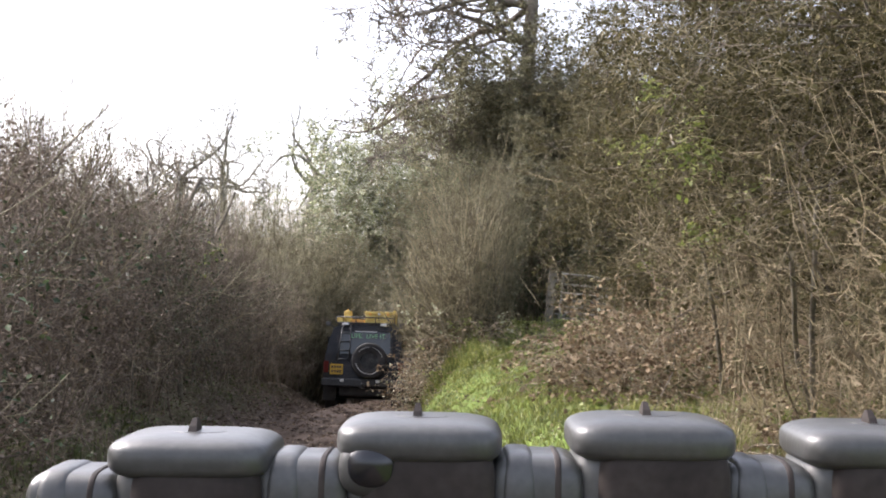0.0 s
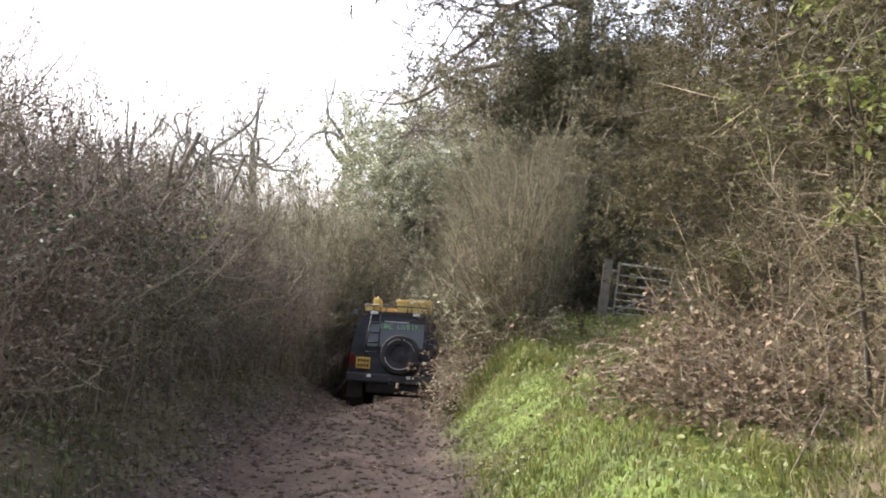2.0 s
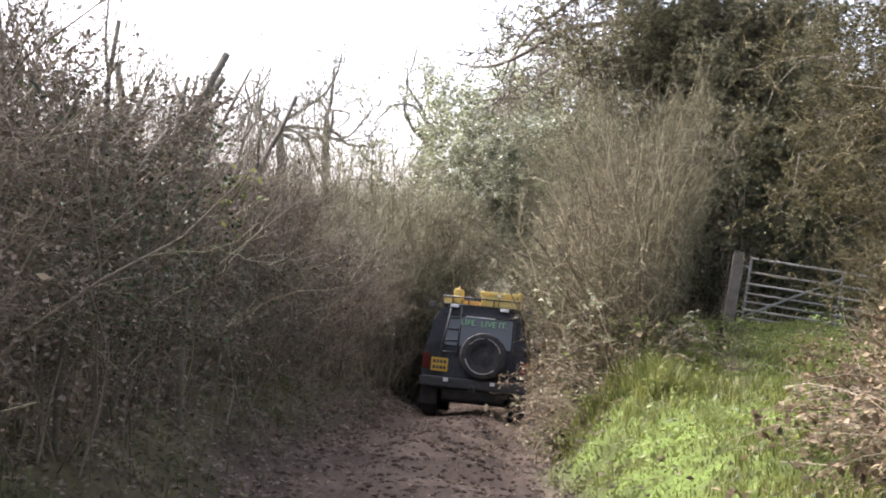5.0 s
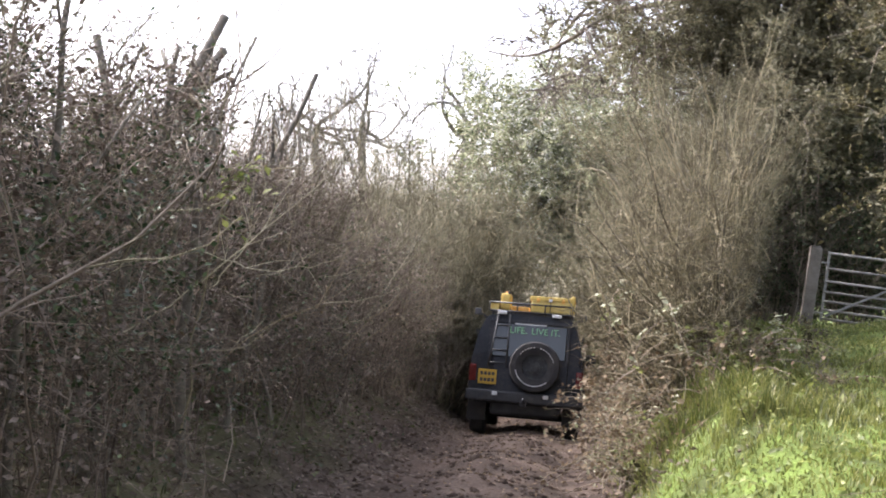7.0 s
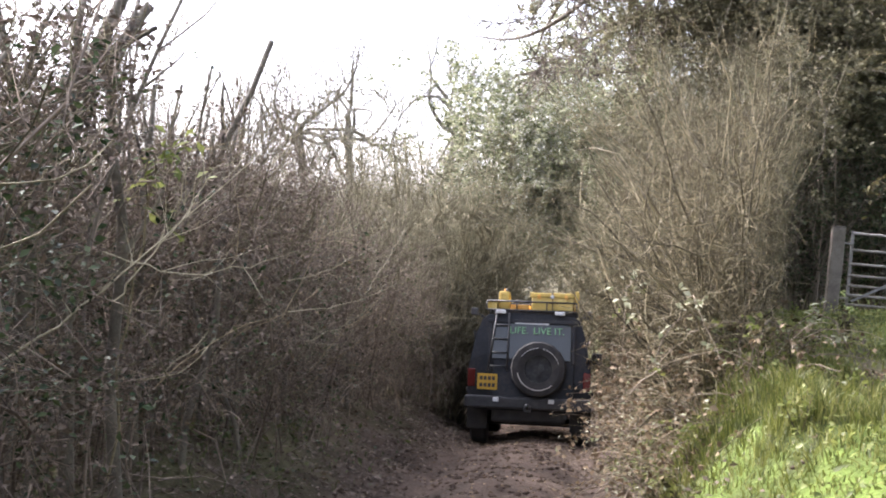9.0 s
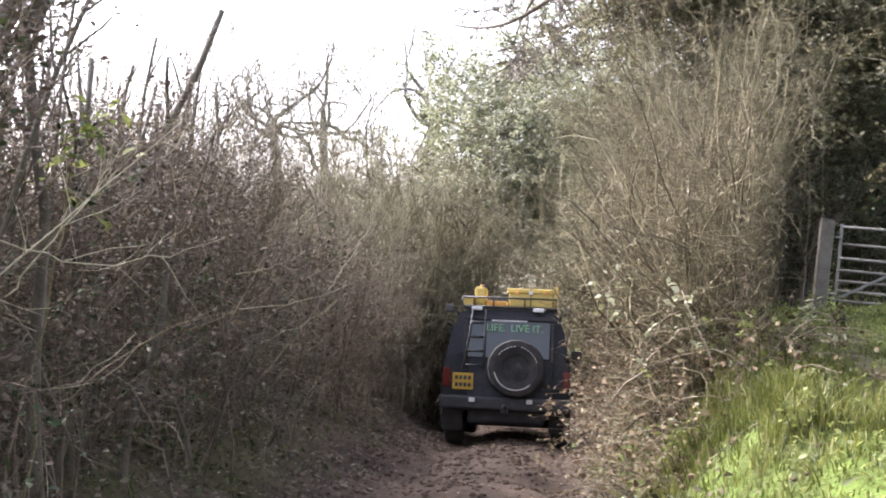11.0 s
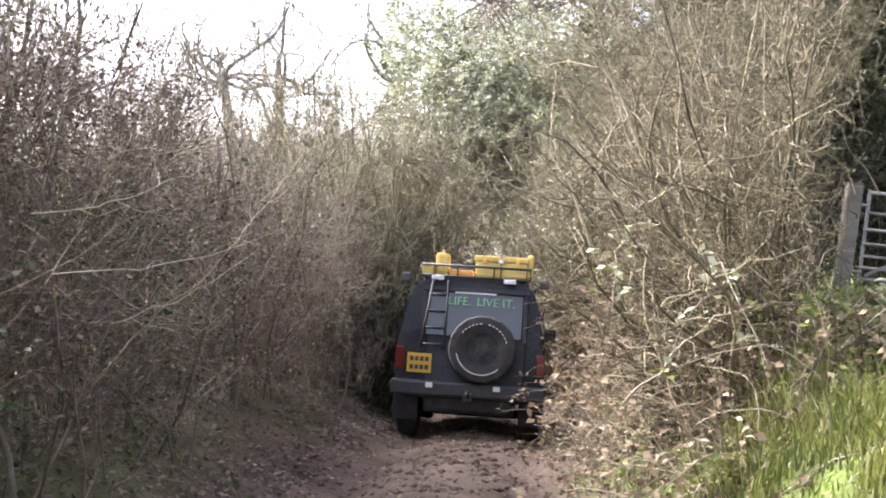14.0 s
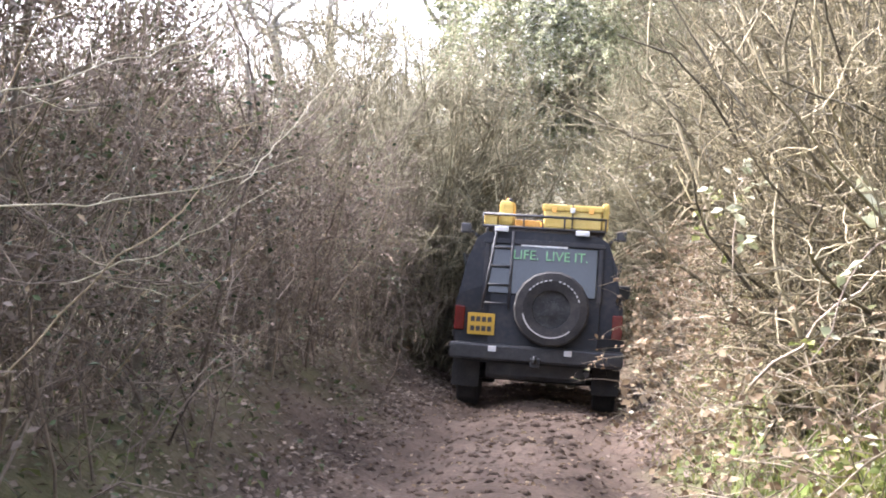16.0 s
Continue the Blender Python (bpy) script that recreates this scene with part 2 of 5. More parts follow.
def lane_z(y):
    return np.interp(y, [-20, 8, 14, 18, 24, 31, 45, 90, 400], [0.2, 0.15, 0.02, -0.05, -0.5, -1.3, -1.9, -1.5, 0.0])


def land(x, y):
    """Height of the ground: rutted sunken lane, hedge bank on one side, grass verge and field on the other."""
    x, y = np.asarray(x, float), np.asarray(y, float)
    u, z = x - lane_x(y), lane_z(y)
    near = smooth(60 - np.abs(y - 15), 0, 20) * smooth(30 - np.abs(u), 0, 15)
    ruts = -0.09 * (np.exp(-((u - 0.75) / 0.22) ** 2) + np.exp(-((u + 0.75) / 0.22) ** 2)) + 0.04 * np.exp(-(u / 0.35) ** 2)
    right = np.interp(y, [-10, 8, 15, 19, 21.5, 26, 32, 45], [0.6, 0.65, 0.75, 0.86, 0.98, 1.15, 0.6, -0.6]) + 0.05 * np.clip(x - 1, 0, 20)
    left = z + 0.55
    h = z + ruts * near
    h = h + (right - h) * smooth(u, 1.05, 2.3)
    h = h + (left - h) * smooth(-u, 1.1, 2.2)
    h = h + 0.2 * np.exp(-((x - 0.5) / 0.45) ** 2 - ((y - 19.4) / 1.7) ** 2)
    rough = 0.05 * np.sin(2.1 * x + 1.3 * y) * np.sin(1.7 * y - 0.8 * x) + 0.025 * np.sin(5.3 * x + 0.7) * np.sin(4.7 * y + x) + 0.012 * np.sin(13 * x + 3 * y) * np.sin(11 * y - 5 * x)
    h = h + rough * near
    return h + 16 * smooth(y, 140, 600) * smooth(700 - np.abs(x), 0, 500)


def shaded_track(x, y):
    """0 to 1 on the worn track from the lane up to the gate, which also holds the bush's painted shade."""
    return np.exp(-((x - 1.5 - 0.16 * (y - 19)) / 0.3) ** 2) * smooth(y, 17, 19) * (1 - smooth(y, 25.5, 26.5))


def on_land(x, y, lift=0.0):
    return np.stack([x, y, land(x, y) + lift], -1)


def build_ground():
    def steps(lo, hi, fine):
        mid = np.arange(lo, hi + fine / 2, fine)
        out = np.cumsum(fine * 1.25 ** np.arange(1, 42))
        out = out[out < 4000]
        return np.r_[(lo - out)[::-1], mid, hi + out]
    xs, ys = steps(-5.5, 7.0, 0.13), steps(-3.0, 38.0, 0.18)
    gx, gy = np.meshgrid(xs, ys)
    v = np.stack([gx, gy, land(gx, gy)], -1).reshape(-1, 3)
    i = np.arange(len(ys) * len(xs)).reshape(len(ys), len(xs))
    f = np.stack([i[:-1, :-1], i[:-1, 1:], i[1:, 1:], i[1:, :-1]], -1).reshape(-1, 4)
    ob = mesh_object("ground", v, [f], GROUND)
    u = v[:, 0] - lane_x(v[:, 1]) + 0.25 * np.sin(1.9 * v[:, 1]) * np.sin(0.7 * v[:, 1] + 1)
    y = v[:, 1]
    turf = np.maximum(smooth(u, 1.0, 1.6) * (1 - 0.8 * smooth(y, 22, 24.5) * (1 - smooth(u, 2.6, 3.4)) * (1 - smooth(y, 45, 55))), 0.25 * smooth(-u, 1.3, 1.9))
    # darker earth here is worn track and painted bush shade in one
    turf = turf * (1 - 0.8 * shaded_track(v[:, 0], y))
    at = ob.data.attributes.new("turf", "FLOAT", "POINT")
    at.data.foreach_set("value", turf.astype(np.float32))
    return tagged(ob, "muddy rutted lane between grass verge, hedge bank and fields", "ground", kind="structure")


build_ground()


# ---- hedges, bushes and trees ----
def plant(name, at, label, category, group=""):
    return thing(name, at, label, category, group)


def add_twigs(owner, name, sets, mat, label="", sides=3):
    thick, thin = [q for q in sets if q[0].shape[1] > 2], [q for q in sets if q[0].shape[1] == 2]
    v, f = tubes(thick, sides) if thick else (np.zeros((0, 3)), [])
    if thin:
        w, g = spines(np.concatenate([q[0] for q in thin]), 1.25 * np.concatenate([q[1] for q in thin]))
        v, f = np.concatenate([v, w]), f + [g[0] + len(v)]
    ob = mesh_object(name, v - np.array(owner.location), f, mat, owner)
    return tagged(ob, label, kind="stuff")


def add_leaves(owner, name, made, mat, label=""):
    v, f = made
    ob = mesh_object(name, v - np.array(owner.location), f, mat, owner, shade=False)
    return tagged(ob, label, kind="stuff")


def points_on(rng, sets, count):
    """Random points on sets of polylines."""
    out = []
    total = sum(len(p) for p, _ in sets)
    for p, _ in sets:
        n = max(1, int(count * len(p) / total))
        who, s = rng.integers(0, len(p), n), rng.uniform(0, p.shape[1] - 1.001, n)
        i = s.astype(int)
        f = (s - i)[:, None]
        out.append(p[who, i] * (1 - f) + p[who, i + 1] * f)
    return np.concatenate(out)


def clear_of_lane(sets):
    """Only the polylines that stay off the driven width of the lane."""
    p, r = sets
    ok = (np.abs(p[..., 0] - lane_x(p[..., 1])) > 0.95).all(1)
    return p[ok], r[ok]


def clear_of_gate(sets):
    """Only the polylines that leave the view to the gate post open."""
    p, r = sets
    limit = 1.1 + np.random.default_rng(len(p)).normal(0, 0.14, (len(p), 1)) + 0.17 * (p[..., 1] - 21.5) + 0.75 * smooth(p[..., 2], 2.5, 4.2) - 0.15 * smooth(1.6 - p[..., 2], 0, 0.8)
    ok = (p[..., 0] < limit).all(1)
    return p[ok], r[ok]


def hedge(name, seed, y0, y1, inner, depth, height, per_metre, twigs, fines, mat, label, lean=0.0, seg=3, r=0.0075, wild=0.22):
    """A run of shrubby hedge: upright stems on a strip beside the lane, side twigs and fine twigs. inner: x of its face by y."""
    rng = np.random.default_rng(seed)
    length = y1 - y0
    n = int(length * per_metre)
    y = rng.uniform(y0, y1, n)
    side = 1 if depth > 0 else -1
    off = rng.uniform(0.25, 1, n) * abs(depth)
    off = off + 0.35 * np.sin(1.9 * y + 1) * np.sin(0.8 * y)
    x = inner(y) + side * off
    base = on_land(x, y, -0.03)
    tall = height(y) * rng.uniform(0.82, 1.08, n) * np.where(rng.uniform(size=n) < 0.1, 1.15, 1.0)
    d = np.stack([-side * lean + wild * rng.normal(size=n) - side * 0.2 * (off < 0.6), wild * rng.normal(size=n), np.ones(n)], 1)
    stems = grow(rng, base, d, tall, r * rng.uniform(0.45, 1.5, n), 9, 0.8 * wild, 0.12, 0.25, 0.35)
    t1 = branch(rng, *stems, int(length * twigs), 0.12, 1.0, 0.6, 0.88, seg, 0.45, 0.0, 0.5)
    t2 = branch(rng, *t1, int(length * fines), 0.1, 0.98, 0.3, 0.8, 2, 0.3, 0.04, 0.6, shorten=0.2)
    t2 = (t2[0], np.maximum(t2[1], 0.0017))
    stems, t1, t2 = (clear_of_lane(q) for q in (stems, t1, t2))
    at = (float(inner((y0 + y1) / 2)) + depth / 2, (y0 + y1) / 2, 0)
    at = (at[0], at[1], float(land(at[0], at[1])))
    ob = plant(name, at, label, "hedge")
    add_twigs(ob, "stem_tangle", [stems], mat, sides=4)
    add_twigs(ob, "twig_tangle", [t1, t2], mat)
    return ob, rng, stems, t1, t2


# hedge bank along the shaded side of the lane
def left_face(y):
    return lane_x(y) - np.interp(y, [0, 10, 14, 20, 30], [1.75, 1.6, 1.35, 1.15, 1.1])


def left_top(y):
    """Height of the hedge's clipped top, sinking along the lane."""
    return np.interp(y, [0, 9, 11, 12.5, 15.5, 17, 20, 22.5, 26, 30, 34], [3.0, 3.25, 3.6, 3.6, 3.35, 3.15, 2.9, 2.55, 1.95, 1.4, 1.1]) + 0.12 * np.sin(1.7 * y) * np.sin(0.6 * y + 1)


def left_height(y):
    return left_top(y) - lane_z(y) - 0.1


left_runs = []
for n, (a, b) in enumerate([(1.0, 10.0), (10.0, 19.0), (19.0, 30.0)]):
    dense = (0.85, 1.0, 0.75)[n]
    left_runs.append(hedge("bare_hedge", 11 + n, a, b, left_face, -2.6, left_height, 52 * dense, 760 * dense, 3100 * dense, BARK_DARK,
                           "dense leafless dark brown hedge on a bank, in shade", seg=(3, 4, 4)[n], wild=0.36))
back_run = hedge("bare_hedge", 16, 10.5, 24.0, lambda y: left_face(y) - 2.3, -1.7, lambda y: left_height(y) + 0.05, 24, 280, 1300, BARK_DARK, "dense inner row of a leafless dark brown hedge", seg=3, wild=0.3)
# shade line put into colour: dark clipped hedge, lighter olive row for sunlit tops
hedge("overgrown_hedge", 15, 18.5, 34.0, lambda y: left_face(y) - 1.1, -2.0, lambda y: left_top(y) - lane_z(y) + np.interp(y, [18, 22, 30], [0.2, 0.55, 1.1]), 26, 260, 1300, MOSSY_TWIG,
      "row of slender olive shoots, coloured lighter as the sunlit upper part of the hedge", seg=4, r=0.007, wild=0.14)

# tall bank of shrubs on the sunny side
def right_face(y):
    return np.interp(y, [0, 6, 10, 14, 17, 20], [2.25, 2.25, 2.35, 2.75, 3.4, 3.8])


def right_height(y):
    return np.interp(y, [0, 8, 14, 20], [2.7, 2.9, 2.7, 2.2])


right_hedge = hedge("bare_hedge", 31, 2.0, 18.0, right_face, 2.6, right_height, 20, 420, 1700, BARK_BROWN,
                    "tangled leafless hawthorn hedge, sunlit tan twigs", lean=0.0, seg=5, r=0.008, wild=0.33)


def bush(name, seed, at, radius, tall, stems_n, twigs, fines, mat, label, category="bush", spread=0.32, r=0.014, fine_r=0.0018, stools=9, open_gate=False):
    """A many-stemmed shrub fanning out from its base."""
    rng = np.random.default_rng(seed)
    a, q = rng.uniform(0, 2 * np.pi, stools), np.sqrt(rng.uniform(0, 1, stools))
    who = rng.integers(0, stools, stems_n)
    b, e = rng.uniform(0, 2 * np.pi, stems_n), np.sqrt(rng.uniform(0, 1, stems_n))
    x = at[0] + 0.6 * radius[0] * (q * np.cos(a))[who] + 0.22 * e * np.cos(b)
    y = at[1] + 0.6 * radius[1] * (q * np.sin(a))[who] + 0.22 * e * np.sin(b)
    base = on_land(x, y, -0.03)
    d = np.stack([spread * (0.5 * (q * np.cos(a))[who] + e * np.cos(b)) + 0.12 * rng.normal(size=stems_n), spread * (0.5 * (q * np.sin(a))[who] + e * np.sin(b)) + 0.12 * rng.normal(size=stems_n), np.ones(stems_n)], 1)
    tall, q = tall * rng.uniform(0.78, 1.12, stools)[who], e
    long = tall * rng.uniform(0.6, 1.05, stems_n) * (1 - 0.25 * q)
    stems = grow(rng, base, d, long, r * rng.uniform(0.5, 1.5, stems_n), 8, 0.17, 0.03, 0.25)
    t1 = branch(rng, *stems, twigs, 0.12, 0.98, 0.8, 0.62, 4, 0.26, 0.1, 0.6)
    t2 = branch(rng, *t1, fines, 0.1, 0.98, 0.32 + 20 * max(fine_r - 0.0018, 0) * 5, 0.62, 2, 0.25, 0.1, 0.6, shorten=0.2)
    t1, t2 = (t1[0], np.maximum(t1[1], fine_r)), (t2[0], np.maximum(t2[1], fine_r))
    if open_gate:
        stems, t1, t2 = (clear_of_gate(q) for q in (stems, t1, t2))
    ob = plant(name, (at[0], at[1], float(land(at[0], at[1]))), label, category)
    add_twigs(ob, "stem_tangle", [stems], mat, sides=4)
    add_twigs(ob, "twig_tangle", [t1, t2], mat)
    return ob, rng, stems, t1, t2


def tangle_bush(name, seed, at, radius, tall, stems_n, twigs, fines, mat, label, skew):
    """A broad shrub whose crooked stems rise all over its foot into a tangle of curling twigs."""
    rng = np.random.default_rng(seed)
    a, q = rng.uniform(0, 2 * np.pi, stems_n), np.sqrt(rng.uniform(0, 1, stems_n))
    y = at[1] + radius[1] * q * np.sin(a)
    x = at[0] + radius[0] * q * np.cos(a) + skew * (y - at[1])
    x = x + 0.08 * np.sin(5 * y)
    d = np.stack([0.08 * q * np.cos(a) + 0.09 * rng.normal(size=stems_n), 0.2 * q * np.sin(a) + 0.2 * rng.normal(size=stems_n), np.ones(stems_n)], 1)
    long = tall * (1 + 0.07 * (y - at[1])) * (1 - 0.28 * q ** 3) * rng.uniform(0.45, 1.08, stems_n)
    stems = grow(rng, on_land(x, y, -0.03), d, long, 0.0125 * rng.uniform(0.4, 1.7, stems_n), 10, 0.22, 0.05, 0.22)
    t1 = branch(rng, *stems, twigs, 0.06, 0.98, 0.62, 0.8, 6, 0.42, 0.03, 0.55)
    t2 = branch(rng, *t1, fines, 0.1, 0.98, 0.3, 0.85, 2, 0.3, 0.03, 0.6, shorten=0.2)
    t1, t2 = (t1[0], np.maximum(t1[1], 0.0026)), (t2[0], np.maximum(t2[1], 0.0018))
    stems, t1, t2 = (clear_of_gate(q) for q in (stems, t1, t2))
    ob = plant(name, (at[0], at[1], float(land(at[0], at[1]))), label, "bush")
    add_twigs(ob, "stem_tangle", [stems], mat, sides=4)
    add_twigs(ob, "twig_tangle", [t1], mat)
    add_twigs(ob, "fine_tangle", [t2], BARK_OLIVE)
    return ob, rng, stems, t1, t2


screen = bush("bare_bush", 43, (3.75, 18.6), (0.75, 1.7), 2.7, 110, 1500, 8500, BARK_OLIVE, "olive-brown bush at the edge of a bramble heap", spread=0.3, r=0.01)
hazel = tangle_bush("bare_bush", 41, (0.55, 22.2), (0.48, 2.4), 3.8, 300, 7500, 19000, BARK_TAN, "large leafless brown bush beside a field gate", 0.1)

bush("bare_bush", 42, (1.0, 27.2), (1.2, 3.8), 5.0, 260, 3400, 13000, MOSSY_TWIG, "leafless grey-brown bush hanging over the lane edge", spread=0.18, r=0.011, open_gate=True)


# far oaks over the hedge
def far_oak(seed, at, fork_z, lean, label):
    """A stout trunk that forks high up into crooked limbs with a spreading net of twigs."""
    rng = np.random.default_rng(seed)
    foot = np.array([[at[0] - lean * 4, at[1], float(land(at[0], at[1])) - 0.1]])
    aim = np.array([[at[0], at[1], fork_z]]) - foot
    trunk = grow(rng, foot, aim, float(np.linalg.norm(aim)), 0.24, 9, 0.05, 0.0, 0.7)
    top = trunk[0][:, -1]
    n = 8
    a = np.linspace(0, 2 * np.pi, n, endpoint=False) + 0.4
    d = np.stack([np.cos(a) * 1.5, np.sin(a) * 0.5, 0.2 + 0.7 * rng.uniform(size=n)], 1)
    l1 = grow(rng, top.repeat(n, 0) - np.array([0, 0, 1.0]) * rng.uniform(0, 0.7, (n, 1)), d, 4.6 * rng.uniform(0.75, 1.15, n), 0.1 * rng.uniform(0.6, 1.2, n), 18, 0.26, 0.035, 0.2, 0.7)
    l2 = branch(rng, *l1, 40, 0.2, 0.95, 2.7, 0.6, 13, 0.27, 0.04, 0.55, 0.25, flow=0.65)
    l3 = branch(rng, *l2, 170, 0.25, 1.0, 1.3, 0.55, 9, 0.27, 0.05, 0.6, 0.35, flow=0.6)
    l4 = branch(rng, *l3, 620, 0.3, 1.0, 0.6, 0.5, 5, 0.25, 0.05, 0.7, 0.5, flow=0.5)
    ob = plant("oak_tree", tuple(foot[0]), label, "tree", "far oaks")
    tagged(add_twigs(ob, "trunk", [trunk], HAZED_BARK, sides=9), kind="")
    add_twigs(ob, "branching", [l1], HAZED_BARK, sides=6)
    add_twigs(ob, "crown", [(p, np.maximum(r, 0.01)) for p, r in (l2, l3, l4)], HAZED_BARK)


far_oak(51, (-10.9, 56.0), 7.2, 0.0, "gnarled leafless oak standing far behind the hedge")
far_oak(52, (-12.9, 54.5), 6.8, -0.35, "gnarled leaning leafless oak far behind the hedge")
far_oak(57, (-6.9, 52.5), 7.0, 0.1, "gnarled leafless oak half hidden behind an evergreen tree")

# tall oak beyond the bushes, its boughs reach over the lane
def overhanging_oak(seed, at, tall, label):
    """A trunk whose crooked boughs all reach to the lane's side, with drooping twigs."""
    rng = np.random.default_rng(seed)
    foot = np.array([[at[0], at[1], float(land(*at)) - 0.1]])
    trunk = grow(rng, foot, np.array([[-0.06, 0.0, 1.0]]), tall, 0.36, 12, 0.06, 0.02, 0.35)
    n = 20
    s = rng.integers(7, 11, n)
    d = np.stack([-rng.uniform(0.7, 1.3, n), 0.4 * rng.normal(size=n) - 0.15, rng.uniform(0.1, 0.5, n)], 1)
    l1 = grow(rng, trunk[0][0, s], d, rng.uniform(4.2, 7.2, n), 0.075 * rng.uniform(0.5, 1.3, n), 16, 0.22, 0.0, 0.2, 0.6)
    l2 = branch(rng, *l1, 110, 0.25, 0.98, 2.4, 0.55, 10, 0.24, 0.0, 0.55, 0.3, flow=0.6)
    l3 = branch(rng, *l2, 620, 0.2, 1.0, 1.1, 0.55, 7, 0.3, -0.02, 0.6, 0.4)
    l4 = branch(rng, *l3, 2600, 0.2, 1.0, 0.55, 0.55, 5, 0.28, -0.03, 0.7, 0.5)
    ob = plant("oak_tree", tuple(foot[0]), label, "tree")
    tagged(add_twigs(ob, "trunk", [trunk], BARK_TRUNK, sides=10), kind="")
    add_twigs(ob, "branching", [l1], BARK_TRUNK, sides=6)
    add_twigs(ob, "crown", [(p, np.maximum(r, 0.012)) for p, r in (l2, l3, l4)], BARK_TRUNK)


overhanging_oak(53, (2.2, 30.8), 10.5, "tall leafless oak with boughs reaching over the lane")
# spreading tree on the sunny bank, its crown droops over the verge
def crown_tree(name, seed, at, centre, radius, stems_n, twigs, fines, mat, label, leaf=None, leaf_n=0, leaf_size=0.06, trunks=3, drop=-0.03, trunk_r=0.13, bark=None, curl=0.25, twig_mat=None, x_from=None):
    """Trunks that fan into a rounded crown of boughs and fine twigs, in clumps with gaps."""
    rng = np.random.default_rng(seed)
    at3 = np.array([at[0], at[1], float(land(at[0], at[1])) - 0.05])
    centre, radius = np.array(centre, float), np.array(radius, float)
    feet = at3 + np.stack([0.25 * rng.normal(size=trunks), 0.25 * rng.normal(size=trunks), np.zeros(trunks)], 1)
    aim = centre + radius * 0.35 * rng.normal(size=(trunks, 3)) - feet
    trunk = grow(rng, feet, aim, np.linalg.norm(aim, axis=1), trunk_r * rng.uniform(0.7, 1.2, trunks), 8, 0.1, 0.02, 0.4)
    ends = centre + radius * unit(rng.normal(size=(stems_n, 3))) * rng.uniform(0.55, 1.0, (stems_n, 1))
    who, s = rng.integers(0, trunks, stems_n), rng.integers(3, 8, stems_n)
    p = trunk[0][who, s]
    boughs = grow(rng, p, ends - p, np.linalg.norm(ends - p, axis=1) * 1.1, 0.0135 * rng.uniform(0.4, 1.3, stems_n), 12, 0.4, drop, 0.2)
    t1 = branch(rng, *boughs, twigs, 0.25, 1.0, 0.9, 0.5, 7 if curl > 0.3 else 4, 0.7 * curl if curl > 0.3 else curl, drop, 0.5, flow=0.6 if curl > 0.3 else 0.0)
    t2 = branch(rng, *t1, fines, 0.1, 1.0, 0.34, 0.7, 2, 0.25, drop, 0.6, shorten=0.2)
    if x_from is not None:
        boughs, t1, t2 = ((q[(q[..., 0] > x_from).all(1)], r[(q[..., 0] > x_from).all(1)]) for q, r in (boughs, t1, t2))
    sets = [(q, np.maximum(r, 0.0022)) for q, r in (t1, t2)]
    ob = plant(name, tuple(at3), label, "tree")
    tagged(add_twigs(ob, "trunk", [trunk], bark or BARK_TRUNK, sides=8), kind="")
    add_twigs(ob, "branching", [boughs], bark or BARK_TRUNK, sides=4)
    if twig_mat:
        add_twigs(ob, "twig_tangle", sets[:1], twig_mat)
    add_twigs(ob, "crown", sets[1:] if twig_mat else sets, mat)
    if leaf:
        q = points_on(rng, [t2], leaf_n)
        add_leaves(ob, "foliage", leaves(rng, q, leaf_size), leaf)
    return ob, rng, t1, t2


crown_tree("willow_tree", 61, (4.6, 17.4), (3.7, 17.6, 5.2), (2.8, 4.6, 3.05), 320, 4000, 32000, BARK_OLIVE, "leafless tree with a dense drooping olive brown crown", OLIVE_LEAF, 115000, 0.047, curl=0.35, x_from=1.3)
crown_tree("hedge_tree", 62, (4.9, 10.0), (4.25, 10.6, 4.6), (2.35, 4.4, 2.3), 240, 4600, 30000, BARK_OLIVE, "dense olive hedgerow tree arching over the verge", OLIVE_LEAF, 95000, 0.052, curl=0.45, twig_mat=BARK_TAN, x_from=1.45)
evergreen = crown_tree("evergreen_tree", 63, (-2.6, 42.0), (-3.2, 42.0, 5.4), (4.0, 2.4, 4.9), 320, 4400, 15000, BARK_GREY, "evergreen tree with small glinting leaves beside the lane", HOLLY_LEAF, 85000, 0.11, trunks=3, drop=0.0, trunk_r=0.07, bark=BARK_GREY)
crown_tree("evergreen_tree", 65, (0.9, 38.0), (0.9, 38.0, 5.8), (2.4, 2.0, 3.9), 200, 3000, 9000, BARK_GREY, "dull green evergreen tree behind a leafless bush", HOLLY_LEAF, 60000, 0.08, drop=0.0, trunk_r=0.07, bark=BARK_GREY)
# painted glints: near-white leaves gathered where the crown sparkles
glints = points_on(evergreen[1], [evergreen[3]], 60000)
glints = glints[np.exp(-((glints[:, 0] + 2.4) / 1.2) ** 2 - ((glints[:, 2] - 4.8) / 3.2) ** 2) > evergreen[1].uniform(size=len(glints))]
add_leaves(evergreen[0], "pale_foliage", leaves(evergreen[1], glints, 0.09), GLINT_LEAF, "leaves coloured near white as painted glints")

crown_tree("ivy_tree", 54, (2.7, 28.8), (2.85, 28.7, 7.0), (2.9, 2.2, 4.6), 300, 4200, 24000, BARK_OLIVE, "tall dark tree with ivied stems behind a field gate", IVIED_LEAF, 150000, 0.08, trunks=2, drop=0.0, trunk_r=0.24)

